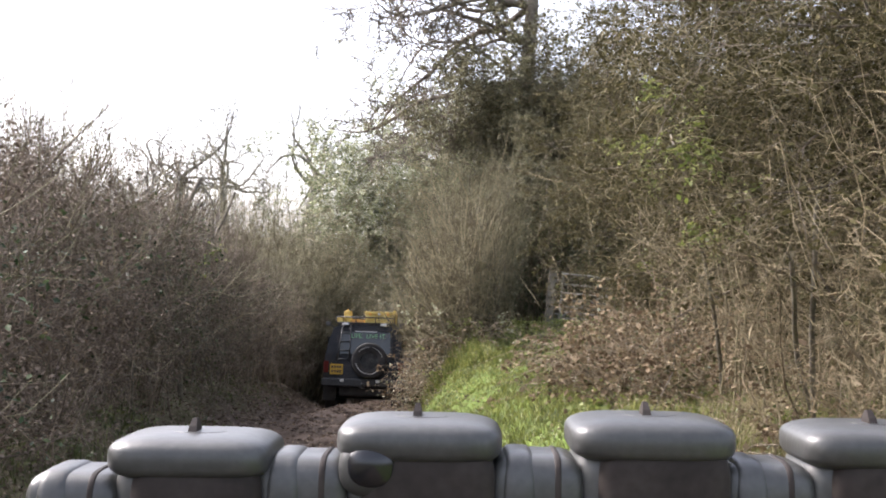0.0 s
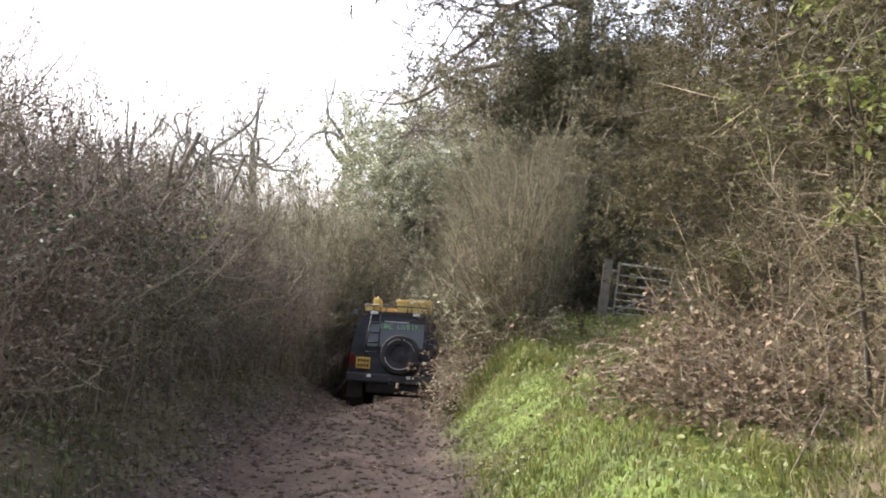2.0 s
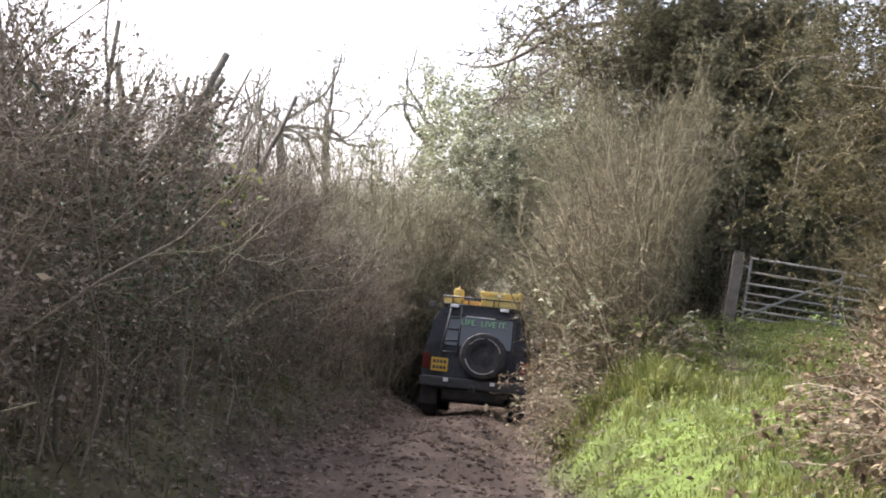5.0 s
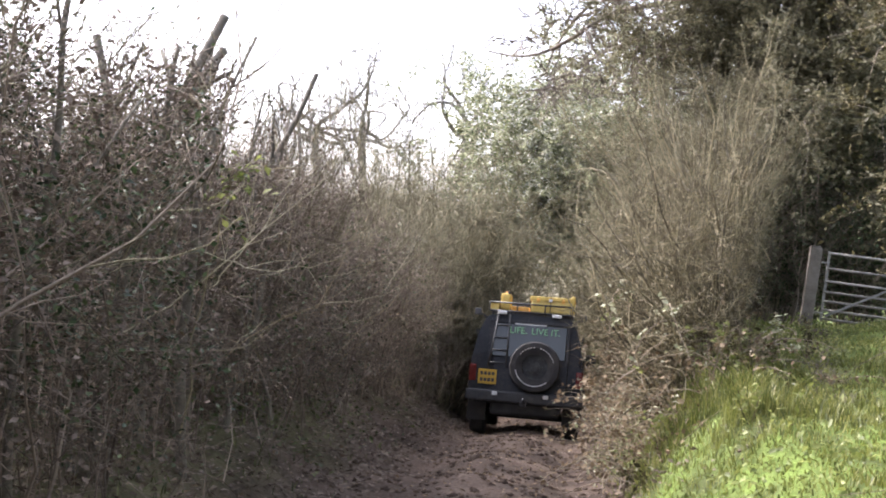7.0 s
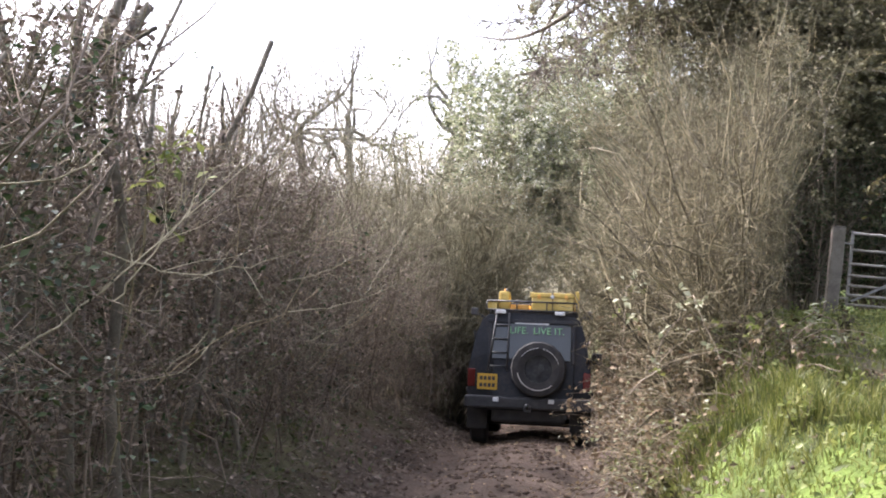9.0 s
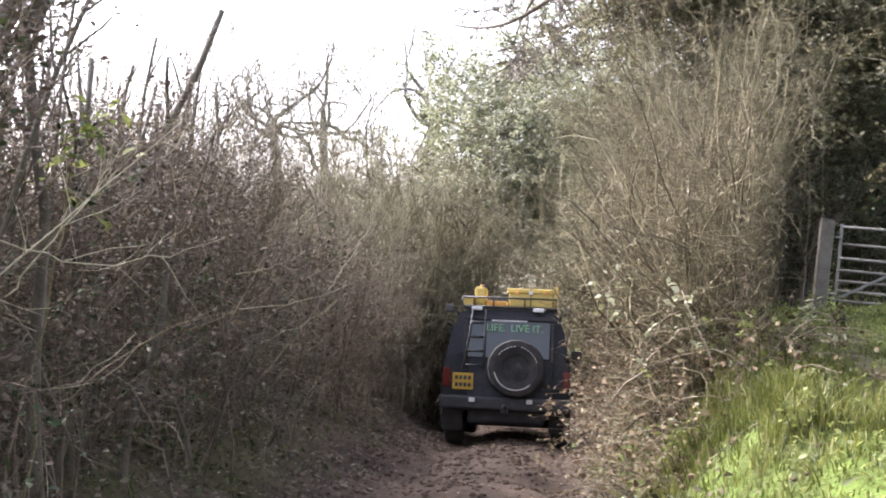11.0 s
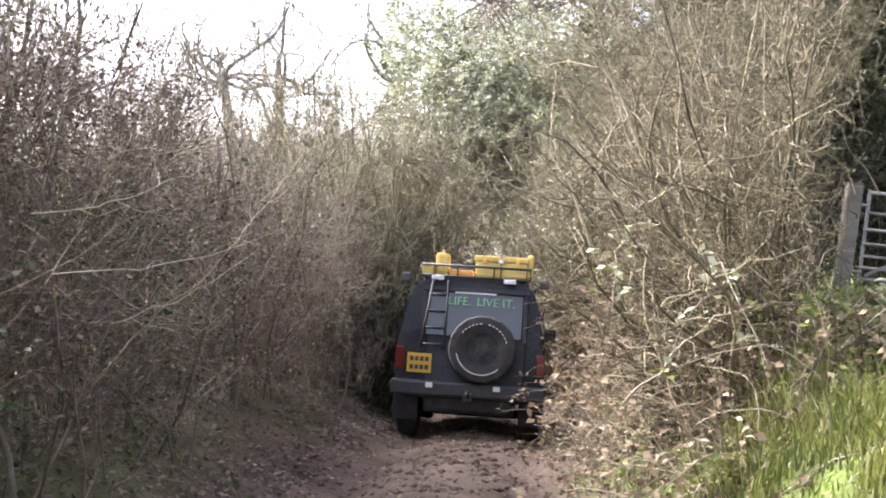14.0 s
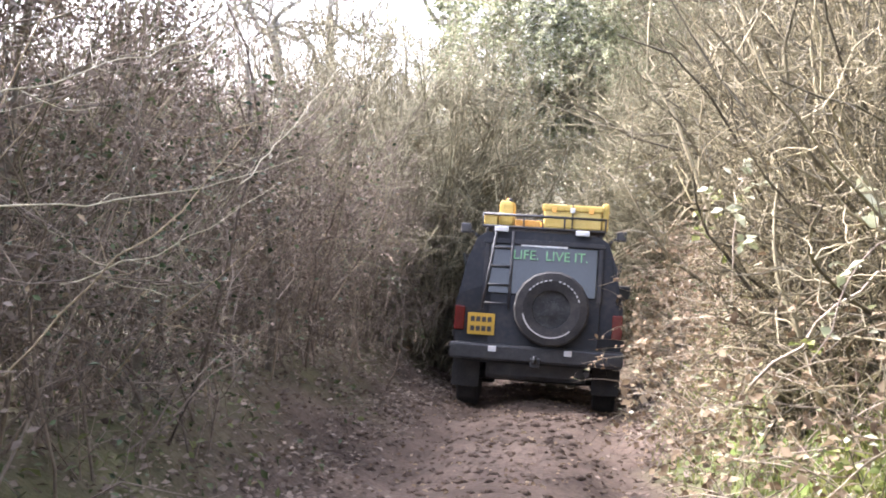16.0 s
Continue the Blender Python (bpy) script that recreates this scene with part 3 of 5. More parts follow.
# thicket that closes the lane farther on
for k, (x, y, rx, ry, tall) in enumerate([(-4.8, 37.0, 2.6, 2.5, 6.6), (-8.0, 38.0, 3.0, 2.5, 4.9), (1.0, 45.0, 2.6, 2.0, 7.4), (2.7, 35.0, 2.0, 2.2, 5.0), (-3.9, 30.5, 1.3, 2.5, 5.0),
                                         (-5.6, 42.5, 2.8, 2.0, 7.6), (-11.5, 42.0, 3.0, 2.5, 4.9), (-15.5, 44.0, 3.0, 2.5, 5.0), (-0.1, 33.0, 1.0, 2.0, 3.5), (0.3, 37.5, 1.6, 2.0, 4.0)]):
    bush("thicket_bush", 71 + k, (x, y), (rx, ry), tall * (1.5 if k in (2, 3) else 1.2), 160, 1100, 7500, BARK_GREY if k in (6, 7) else MOSSY_TWIG, "leafless olive-brown thicket bush beside the lane", r=0.02, fine_r=0.0065)
# trees that close the view over the gate
crown_tree("field_tree", 91, (6.0, 33.0), (5.6, 32.5, 5.5), (3.0, 2.5, 4.0), 160, 2000, 7000, BARK_GREY, "ivied tree in the field behind the gate", IVY_LEAF, 34000, 0.135)

# ---- grass ----
def sward(name, seed, count, x0, x1, y0, y1, height, keep, mat, label, width=0.008):
    rng = np.random.default_rng(seed)
    x, y = rng.uniform(x0, x1, count), rng.uniform(y0, y1, count)
    ok = keep(x, y, x - lane_x(y)) > rng.uniform(0, 1, count)
    p = on_land(x[ok], y[ok], -0.01)
    h = height * (0.6 + 0.35 * np.sin(1.3 * p[:, 0] + 0.4) * np.sin(1.1 * p[:, 1]) + 0.5 * smooth(np.sin(5.1 * p[:, 0] + 2 * np.sin(3.1 * p[:, 1])) * np.sin(4.3 * p[:, 1] + 1), 0.1, 0.8)) + 0.02
    v, f = blades(rng, p, h, width)
    return tagged(mesh_object(name, v, f, mat, shade=False), label, "grass", kind="stuff")


sward("verge_grass", 81, 112000, -0.8, 4.0, 4.0, 26.5, 0.058, lambda x, y, u: smooth(u, 0.95, 1.5) * (1 - 0.7 * shaded_track(x, y)), GRASS_LEAF, "bright sunlit grass on the verge", 0.013)
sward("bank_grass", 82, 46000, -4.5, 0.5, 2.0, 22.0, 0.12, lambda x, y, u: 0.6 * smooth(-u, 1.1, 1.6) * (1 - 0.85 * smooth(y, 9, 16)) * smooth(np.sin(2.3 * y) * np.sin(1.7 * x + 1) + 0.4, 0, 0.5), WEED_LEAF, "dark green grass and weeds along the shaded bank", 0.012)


sward("bank_grass", 83, 34000, 2.1, 4.1, 5.5, 14.0, 0.17, lambda x, y, u: smooth(np.sin(2.1 * y + 0.5) * np.sin(2.6 * x) + 0.55, 0, 0.6), GRASS_LEAF, "mossy green grass and weeds below a sunlit hedge", 0.013)


sward("dry_grass", 85, 9000, 2.1, 3.6, 7.0, 15.5, 0.26, lambda x, y, u: smooth(np.sin(2.3 * x + 0.6 * y) * np.sin(1.9 * y) + 0.25, 0, 0.6), DRY_GRASS, "tufts of dry tan grass among brambles", 0.009)
sward("tall_grass", 84, 9000, -0.1, 1.5, 17.6, 21.0, 0.17, lambda x, y, u: smooth(np.sin(3.1 * x + 1.2) * np.sin(2.7 * y) + 0.5, 0, 0.7), GRASS_LEAF, "long bright tussock grass at the foot of a bush", 0.012)


# ---- undergrowth ----
def leaf_patch(owner, rng, sets, count, size, mat, name, keep=None, jitter=0.04, droop=0.0):
    p = points_on(rng, sets, count)
    p = p + jitter * rng.normal(size=p.shape)
    p = p[np.abs(p[:, 0] - lane_x(p[:, 1])) > 1.15]
    if keep is not None:
        p = p[keep(p) > rng.uniform(size=len(p))]
    return add_leaves(owner, name, leaves(rng, p, size, droop=droop), mat)


def patchy(p, scale, cut):
    """0 to 1 in irregular patches."""
    q = np.sin(p[:, 1] * scale + 1.7 * np.sin(p[:, 2] * scale * 0.9)) * np.sin(p[:, 2] * scale * 1.3 + p[:, 1] * 0.7 + 1) + 0.5 * np.sin(p[:, 1] * scale * 2.3 + p[:, 2] * 3)
    return smooth(q, cut, cut + 0.5)


for ob, rng, stems, t1, t2 in left_runs:
    leaf_patch(ob, rng, [t1, t2], 46000, 0.042, IVY_LEAF, "ivy", lambda p: patchy(p, 1.1, 0.1) * (1 - smooth(p[:, 2], 2.0, 2.7)))
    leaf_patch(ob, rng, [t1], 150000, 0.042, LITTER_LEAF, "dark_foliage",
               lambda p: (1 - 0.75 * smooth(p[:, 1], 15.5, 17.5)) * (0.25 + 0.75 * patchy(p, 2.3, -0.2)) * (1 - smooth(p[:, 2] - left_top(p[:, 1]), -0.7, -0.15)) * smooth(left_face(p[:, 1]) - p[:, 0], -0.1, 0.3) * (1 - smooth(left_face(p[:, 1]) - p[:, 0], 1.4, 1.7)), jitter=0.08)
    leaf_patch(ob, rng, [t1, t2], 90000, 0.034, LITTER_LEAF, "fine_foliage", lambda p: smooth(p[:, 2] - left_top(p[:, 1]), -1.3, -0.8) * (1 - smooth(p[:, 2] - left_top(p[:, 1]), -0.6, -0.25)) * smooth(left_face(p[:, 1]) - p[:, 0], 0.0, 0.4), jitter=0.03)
    leaf_patch(ob, rng, [t1, t2], 2600, 0.04, DEAD_LEAF, "dead_foliage", lambda p: 1 - smooth(p[:, 2], 1.6, 2.4))
for ob, rng, stems, t1, t2 in left_runs[1:]:
    leaf_patch(ob, rng, [t1, t2], 150000, 0.03, LITTER_LEAF, "upper_foliage",
               lambda p: smooth(p[:, 1], 14.8, 16.2) * (1 - smooth(p[:, 1], 23, 25)) * smooth(p[:, 2] - left_top(p[:, 1]), -1.6, -1.1) * (1 - smooth(p[:, 2] - left_top(p[:, 1]), -0.35, 0.0)) * smooth(left_face(p[:, 1]) - p[:, 0], 0.0, 0.4), jitter=0.03)
ob, rng, stems, t1, t2 = back_run
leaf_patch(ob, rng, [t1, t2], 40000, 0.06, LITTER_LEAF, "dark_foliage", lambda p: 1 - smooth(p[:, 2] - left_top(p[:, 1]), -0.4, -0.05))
for n, (ob, rng, stems, t1, t2) in enumerate(left_runs):
    spray = branch(rng, *stems, (2600, 5200, 4600)[n], 0.55, 1.0, 0.5, 0.4, 5, 0.16, 0.12, 0.6, shorten=0.3)
    add_twigs(ob, "upright_spray", [(spray[0], np.maximum(spray[1], 0.0024))], MOSSY_TWIG, "mossy upright shoots")
ob, rng, stems, t1, t2 = left_runs[1]
leaf_patch(ob, rng, [stems, t1], 110000, 0.036, IVY_LEAF, "ivy", lambda p: smooth(1.1 - np.hypot(0.6 * (p[:, 1] - 13.4), p[:, 2] - 2.0), 0, 0.5), jitter=0.03)
ob, rng, stems, t1, t2 = right_hedge
leaf_patch(ob, rng, [t1, t2], 16000, 0.05, DEAD_LEAF, "dead_foliage", lambda p: 1 - smooth(p[:, 2], 1.3, 2.3))
leaf_patch(ob, rng, [t1, t2], 30000, 0.05, OLIVE_LEAF, "olive_foliage", lambda p: smooth(p[:, 2], 1.6, 2.6))


def bramble_patch(seed, x0, x1, y0, y1, tall, stems_n, leaf_n, label, green=WEED_LEAF):
    """A heap of arching bramble canes with withered leaves."""
    rng = np.random.default_rng(seed)
    x, y = rng.uniform(x0, x1, stems_n), rng.uniform(y0, y1, stems_n)
    base = on_land(x, y, -0.02)
    d = np.stack([0.9 * rng.normal(size=stems_n) - 0.1, 0.9 * rng.normal(size=stems_n), np.full(stems_n, 1.0)], 1)
    canes = grow(rng, base, d, tall * rng.uniform(0.8, 1.5, stems_n), 0.006 * rng.uniform(0.6, 1.3, stems_n), 9, 0.12, -0.16, 0.4)
    canes[0][..., 2] = np.maximum(canes[0][..., 2], land(canes[0][..., 0], canes[0][..., 1]) + 0.02)
    t1 = branch(rng, *canes, stems_n * 3, 0.1, 0.98, 0.5, 0.8, 4, 0.3, -0.05, 0.6)
    ob = plant("bramble", ((x0 + x1) / 2, (y0 + y1) / 2, float(land((x0 + x1) / 2, (y0 + y1) / 2))), label, "bramble")
    add_twigs(ob, "cane_tangle", [canes, t1], BRAMBLE_STEM)
    q = points_on(rng, [t1, canes], leaf_n)
    q[:, 2] = np.maximum(q[:, 2], land(q[:, 0], q[:, 1]) + 0.01)
    add_leaves(ob, "withered_foliage", leaves(rng, q, 0.06, droop=0.3, width=0.7), DEAD_LEAF)
    g = points_on(rng, [t1], leaf_n // 6)
    add_leaves(ob, "green_foliage", leaves(rng, g, 0.05), green)
    return ob


bramble_patch(101, 2.3, 3.6, 8.0, 11.5, 0.6, 90, 1600, "low sunlit bramble heap with withered brown leaves")
bramble_patch(102, 2.0, 3.6, 11.8, 15.0, 1.15, 400, 16000, "sunlit bramble heap with withered brown leaves")
bramble_patch(105, 2.3, 4.0, 15.0, 19.0, 0.8, 320, 10000, "low sunlit bramble heap on a grass verge")
bramble_patch(103, -0.35, 0.9, 18.8, 24.5, 0.75, 420, 5200, "bramble canes with pale leaves at the foot of a bush", PALE_LEAF)
bramble_patch(106, -0.3, 0.8, 25.0, 31.5, 0.95, 340, 8000, "bramble tangle at the lane edge below the bushes")
bramble_patch(104, 4.0, 5.6, 20.0, 25.0, 0.55, 240, 5000, "low bramble heap below the field gate")


# ---- the field gate ----
GALV = material("galvanised_steel", [(0.12, 0.115, 0.105), (0.19, 0.18, 0.165), (0.27, 0.26, 0.24)], 8, 0.55, 0.1, 0.2, metal=0.1, island=False)
POST_WOOD = material("weathered_post", [(0.07, 0.058, 0.045), (0.13, 0.112, 0.088), (0.2, 0.178, 0.145)], 7, 0.85, 0.7, 0.2, island=False)


def bm_box(size, at=(0, 0, 0), bevel=0.0, turn=None):
    bm = bmesh.new()
    bmesh.ops.create_cube(bm, size=1.0)
    bmesh.ops.scale(bm, vec=size, verts=bm.verts)
    if bevel:
        bmesh.ops.bevel(bm, geom=bm.edges[:], offset=bevel, segments=2, affect="EDGES", profile=0.6)
    if turn is not None:
        bmesh.ops.transform(bm, matrix=turn, verts=bm.verts)
    bmesh.ops.translate(bm, vec=at, verts=bm.verts)
    return bm


def bm_rod(a, b, r, sides=8, r2=None):
    a, b = Vector(a), Vector(b)
    bm = bmesh.new()
    bmesh.ops.create_cone(bm, cap_ends=True, segments=sides, radius1=r, radius2=r if r2 is None else r2, depth=(b - a).length)
    m = Matrix.Translation((a + b) / 2) @ (b - a).to_track_quat("Z", "Y").to_matrix().to_4x4()
    bmesh.ops.transform(bm, matrix=m, verts=bm.verts)
    for f in bm.faces:
        f.smooth = len(f.verts) == 4
    return bm


def bm_join(*bms):
    out = bms[0]
    for other in bms[1:]:
        me = bpy.data.meshes.new("joined")
        other.to_mesh(me)
        other.free()
        out.from_mesh(me)
        bpy.data.meshes.remove(me)
    return out


def gate_post(at, tall, lean, label):
    z = float(land(at[0], at[1]))
    ob = thing("gate_post", (at[0], at[1], z), label, "post", "gate posts", turn=Matrix.Translation((at[0], at[1], z)) @ Matrix.Rotation(radians(lean), 4, "Y"))
    part("shaft", bm_box((0.17, 0.16, tall + 0.3), (0, 0, tall / 2 - 0.15), 0.018), POST_WOOD, ob)
    part("cap", bm_box((0.15, 0.14, 0.03), (0, 0, tall + 0.01), 0.01), POST_WOOD, ob)
    return ob


def field_gate(at, lean, turn, width=3.0):
    """A tubular steel gate of seven rails with stiles and a long diagonal brace."""
    m = Matrix.Translation(at) @ Matrix.Rotation(radians(turn), 4, "Z") @ Matrix.Rotation(radians(lean), 4, "Y")
    ob = thing("field_gate", at, "galvanised steel seven-bar field gate, closed, hung on a wooden post", "gate", turn=m)
    heights = [0.0, 0.13, 0.26, 0.4, 0.56, 0.75, 0.98]
    for h in heights:
        part("rail", bm_rod((0, 0, h + 0.12), (width, 0, h + 0.12), 0.019), GALV, ob)
    for x in (0, width * 0.5, width):
        part("stile", bm_box((0.04, 0.02, 1.04), (x, 0.022, 0.61), 0.004), GALV, ob)
    part("brace", bm_box((1.75, 0.014, 0.035), (0.8, -0.024, 0.6), 0.003, Matrix.Rotation(radians(-30), 4, "Y")), GALV, ob)
    for h in (0.2, 0.95):
        part("hinge", bm_rod((-0.12, 0, h), (0.0, 0, h), 0.014), GALV, ob)
    return ob


gate_post((2.42, 25.95), 1.22, 5, "weathered square wooden gate post, leaning slightly")
field_gate((2.68, 26.18, float(land(2.68, 26.18)) + 0.04), 4.5, 4)
gate_post((5.9, 26.4), 1.2, 3, "weathered wooden gate post at the latch end")


# ---- cut stems and long shoots in the hedge ----
def hedge_stub(owner, seed, at, top, r):
    """A sawn-off hedge trunk with two short side stubs."""
    rng = np.random.default_rng(seed)
    foot = np.array([[at[0], at[1], float(land(at[0], at[1])) - 0.05]])
    aim = np.array([[at[0] + rng.normal() * 0.18, at[1] + rng.normal() * 0.15, top]]) - foot
    main = grow(rng, foot, aim, float(np.linalg.norm(aim)), r * 0.85, 9, 0.085, 0.0, 0.55)
    side = branch(rng, *main, 4, 0.55, 0.9, 0.7, 0.4, 5, 0.12, 0.15, 0.6, 0.6)
    v, f = tubes([main, side], 7)
    caps, n = [], len(v)
    for j in range(5):
        ring = (8 * 7 if j == 0 else 9 * 7 + (j - 1) * 35 + 28) + np.arange(7)
        caps.append(np.stack([np.full(5, ring[0]), ring[1:6], ring[2:7]], 1))
    mesh_object("cut_stem", v - np.array(owner.location), f + [np.concatenate(caps)], CUT_WOOD, owner)


for k, (x, y, top, r) in enumerate([(-3.49, 15.7, 3.3, 0.055), (-3.1, 15.5, 3.02, 0.045), (-3.59, 16.84, 3.42, 0.04), (-3.31, 16.95, 3.1, 0.03), (-3.6, 16.57, 3.0, 0.035), (-3.62, 14.86, 3.35, 0.06),
                                    (-3.35, 14.6, 3.4, 0.06), (-3.15, 13.4, 3.2, 0.03), (-4.1, 19.3, 3.5, 0.035), (-3.2, 17.9, 3.0, 0.022), (-3.5, 18.6, 3.1, 0.022)]):
    hedge_stub(left_runs[1][0], 200 + k, (x, y), top, r)
rng = np.random.default_rng(215)
for k in range(13):
    y = 13.6 + 0.45 * k + rng.uniform(-0.2, 0.2)
    hedge_stub(left_runs[1 if y < 19 else 2][0], 230 + k, (-3.35 - 0.04 * (y - 13) + rng.uniform(-0.35, 0.3), y), rng.uniform(2.85, 3.4), rng.uniform(0.012, 0.024))
for k, (x, y, top, r) in enumerate([(-3.2, 20.4, 2.75, 0.035), (-3.5, 21.5, 2.7, 0.04), (-3.2, 23.0, 2.5, 0.035)]):
    hedge_stub(left_runs[2][0], 220 + k, (x - 0.4, y), top, r)


def shoots(owner, seed, tips, root, r=0.0031):
    """Long pale shoots that stick out of the hedge towards the lane."""
    rng = np.random.default_rng(seed)
    for tip in tips:
        tip = np.array([tip])
        foot = tip + np.array([root]) * rng.uniform(0.6, 1.25) + 0.22 * rng.normal(size=(1, 3))
        main = grow(rng, foot, tip - foot, float(np.linalg.norm(tip - foot)), r, 10, 0.15, 0.02, 0.35)
        side = branch(rng, *main, 5, 0.3, 0.9, 0.45, 0.5, 4, 0.2, 0.03, 0.6)
        v, f = tubes([main, side], 4)
        mesh_object("long_shoot", v - np.array(owner.location), f, BARK_BROWN, owner)


shoots(left_runs[1][0], 231, [(-2.38, 15.5, 2.42), (-2.19, 15.3, 2.34), (-2.75, 16.9, 2.57), (-2.0, 14.9, 1.75), (-2.15, 16.6, 1.75), (-1.95, 17.0, 1.82), (-2.14, 17.0, 2.34), (-2.05, 18.4, 1.6)],
       (-0.75, -0.15, -0.7))
shoots(left_runs[2][0], 232, [(-2.5, 21.2, 1.75), (-2.2, 19.6, 2.0), (-2.5, 22.6, 1.9), (-2.3, 20.4, 1.2), (-2.4, 24.0, 1.3)], (-0.7, -0.1, -0.55))
shoots(hazel[0], 234, [(-0.5, 21.5, 1.5), (-0.6, 22.8, 1.9), (-0.3, 20.4, 1.3), (0.1, 19.9, 1.9), (0.0, 20.6, 2.5)], (0.75, 0.5, -0.6))


def bare_cane(owner, seed, root, tip, sag, r):
    """A whip with a few side shoots, from root to tip, bowed by sag; pale to paint the light it catches."""
    rng = np.random.default_rng(seed)
    s = np.linspace(0, 1, 14)[:, None]
    line = np.array(root) * (1 - s) + np.array(tip) * s - np.array([0, 0, sag]) * 4 * s * (1 - s) + 0.006 * rng.normal(size=(14, 3))
    main = (line[None], np.linspace(0.7 * r, 0.25 * r, 14)[None])
    side = branch(rng, *main, 7, 0.2, 0.85, 0.35, 0.5, 6, 0.2, 0.02, 0.6, flow=0.5)
    v, f = tubes([main, side], 5)
    # paler bark than the other shoots, as a painted highlight
    mesh_object("long_shoot", v - np.array(owner.location), f, BARK_GREY, owner)


for k, (root, tip, sag, r) in enumerate([((-2.6, 13.35, 1.5), (-1.83, 13.76, 2.26), 0.03, 0.0062), ((-2.3, 13.6, 1.72), (-1.98, 13.75, 2.22), 0.02, 0.0045), ((-2.35, 13.6, 1.9), (-1.69, 13.75, 1.91), 0.08, 0.0045),
                                         ((-2.5, 16.6, 1.55), (-2.1, 18.2, 1.7), 0.05, 0.004),
                                         ((-2.6, 17.4, 1.3), (-2.25, 18.4, 1.6), 0.04, 0.0035), ((-2.4, 16.2, 1.75), (-2.05, 16.9, 1.95), 0.03, 0.0035), ((-2.45, 18.6, 1.6), (-2.3, 19.6, 2.15), 0.02, 0.004)]):
    bare_cane(left_runs[1][0], 271 + k, root, tip, sag, r)


def arching_cane(owner, seed, a, top, b, leaf_n):
    """A long bramble cane that rises from a, bends over at top and falls to b, with leaves in threes."""
    rng = np.random.default_rng(seed)
    a, top, b = np.array(a), np.array(top), np.array(b)
    s = np.linspace(0, 1, 16)[:, None]
    line = (1 - s) ** 2 * a + 2 * s * (1 - s) * (2 * top - (a + b) / 2) + s ** 2 * b + 0.012 * rng.normal(size=(16, 3))
    cane = (line[None], np.linspace(0.008, 0.003, 16)[None])
    stalks = branch(rng, *cane, leaf_n, 0.15, 0.95, 0.14, 0.9, 3, 0.2, 0.0, 0.4)
    v, f = tubes([cane, stalks], 5)
    ob = mesh_object("arching_cane", v - np.array(owner.location), f, BRAMBLE_STEM if seed % 2 else BARK_DARK, owner)
    q = np.repeat(stalks[0][:, -1], 3, 0) + 0.015 * rng.normal(size=(3 * leaf_n, 3))
    v, f = leaves(rng, q, 0.075, width=0.65)
    tagged(mesh_object("foliage", v - np.array(owner.location), f, PALE_LEAF if seed % 3 else FRESH_LEAF, ob, shade=False), "pale bramble leaves", kind="stuff")


for k, (a, top, b) in enumerate([((-0.35, 19.6, 0.75), (0.25, 19.4, 1.35), (0.85, 19.3, 1.25)), ((0.5, 19.9, 0.8), (0.1, 19.2, 1.45), (-0.25, 18.7, 1.0)), ((0.2, 20.2, 0.75), (0.1, 19.6, 1.6), (0.3, 18.9, 1.1)),
                                 ((0.9, 20.0, 0.8), (0.75, 19.4, 1.4), (0.5, 18.8, 1.0)), ((-0.1, 21.2, 0.7), (-0.3, 20.6, 1.7), (-0.45, 20.0, 1.1)), ((0.9, 20.6, 0.8), (1.2, 20.1, 1.45), (1.5, 19.7, 1.0)),
                                 ((0.0, 22.6, 0.7), (-0.3, 21.9, 1.6), (-0.5, 21.4, 1.2))]):
    arching_cane(hazel[0], 261 + k, a, top, b, 9)


def leafy_spray(seed, tip, root, label):
    """A young shoot with fresh leaves opening along it."""
    rng = np.random.default_rng(seed)
    tip, foot = np.array([tip]), np.array([root])
    ob = plant("leafy_shoot", tuple(foot[0]), label, "shoot", "fresh shoots")
    s = np.linspace(0, 1, 12)[:, None]
    line = (1 - s) ** 2 * foot + 2 * s * (1 - s) * (foot + np.array([[0.15, 0.1, tip[0, 2] - foot[0, 2] + 0.1]])) + s ** 2 * tip + 0.015 * rng.normal(size=(12, 3))
    line[0] = foot[0]
    main = (line[None], np.linspace(0.008, 0.003, 12)[None])
    side = branch(rng, *main, 14, 0.55, 0.98, 0.45, 0.7, 4, 0.25, 0.0, 0.6)
    add_twigs(ob, "stem_tangle", [main, side], BARK_TAN, sides=4)
    q = points_on(rng, [side, (main[0][:, 6:], main[1][:, 6:])], 170 if tip[0, 0] > 0 else 60)
    add_leaves(ob, "foliage", leaves(rng, q + 0.02 * rng.normal(size=q.shape), 0.062), FRESH_LEAF)


for k, (tip, root) in enumerate([((1.9, 9.5, 3.55), (2.8, 9.9, 0.9)), ((1.8, 9.4, 3.15), (2.7, 9.7, 0.9)), ((2.5, 10.5, 2.5), (2.8, 10.6, 0.8)), ((2.0, 12.4, 3.45), (2.8, 13.0, 1.0)),
                                 ((2.1, 8.9, 2.95), (2.8, 9.2, 0.8)), ((-2.55, 14.7, 2.35), (-2.9, 14.9, 0.8)), ((2.9, 16.0, 2.3), (3.2, 16.0, 0.8))]):
    leafy_spray(240 + k, tip, root, "young shoot with fresh yellow-green leaves in the hedge")


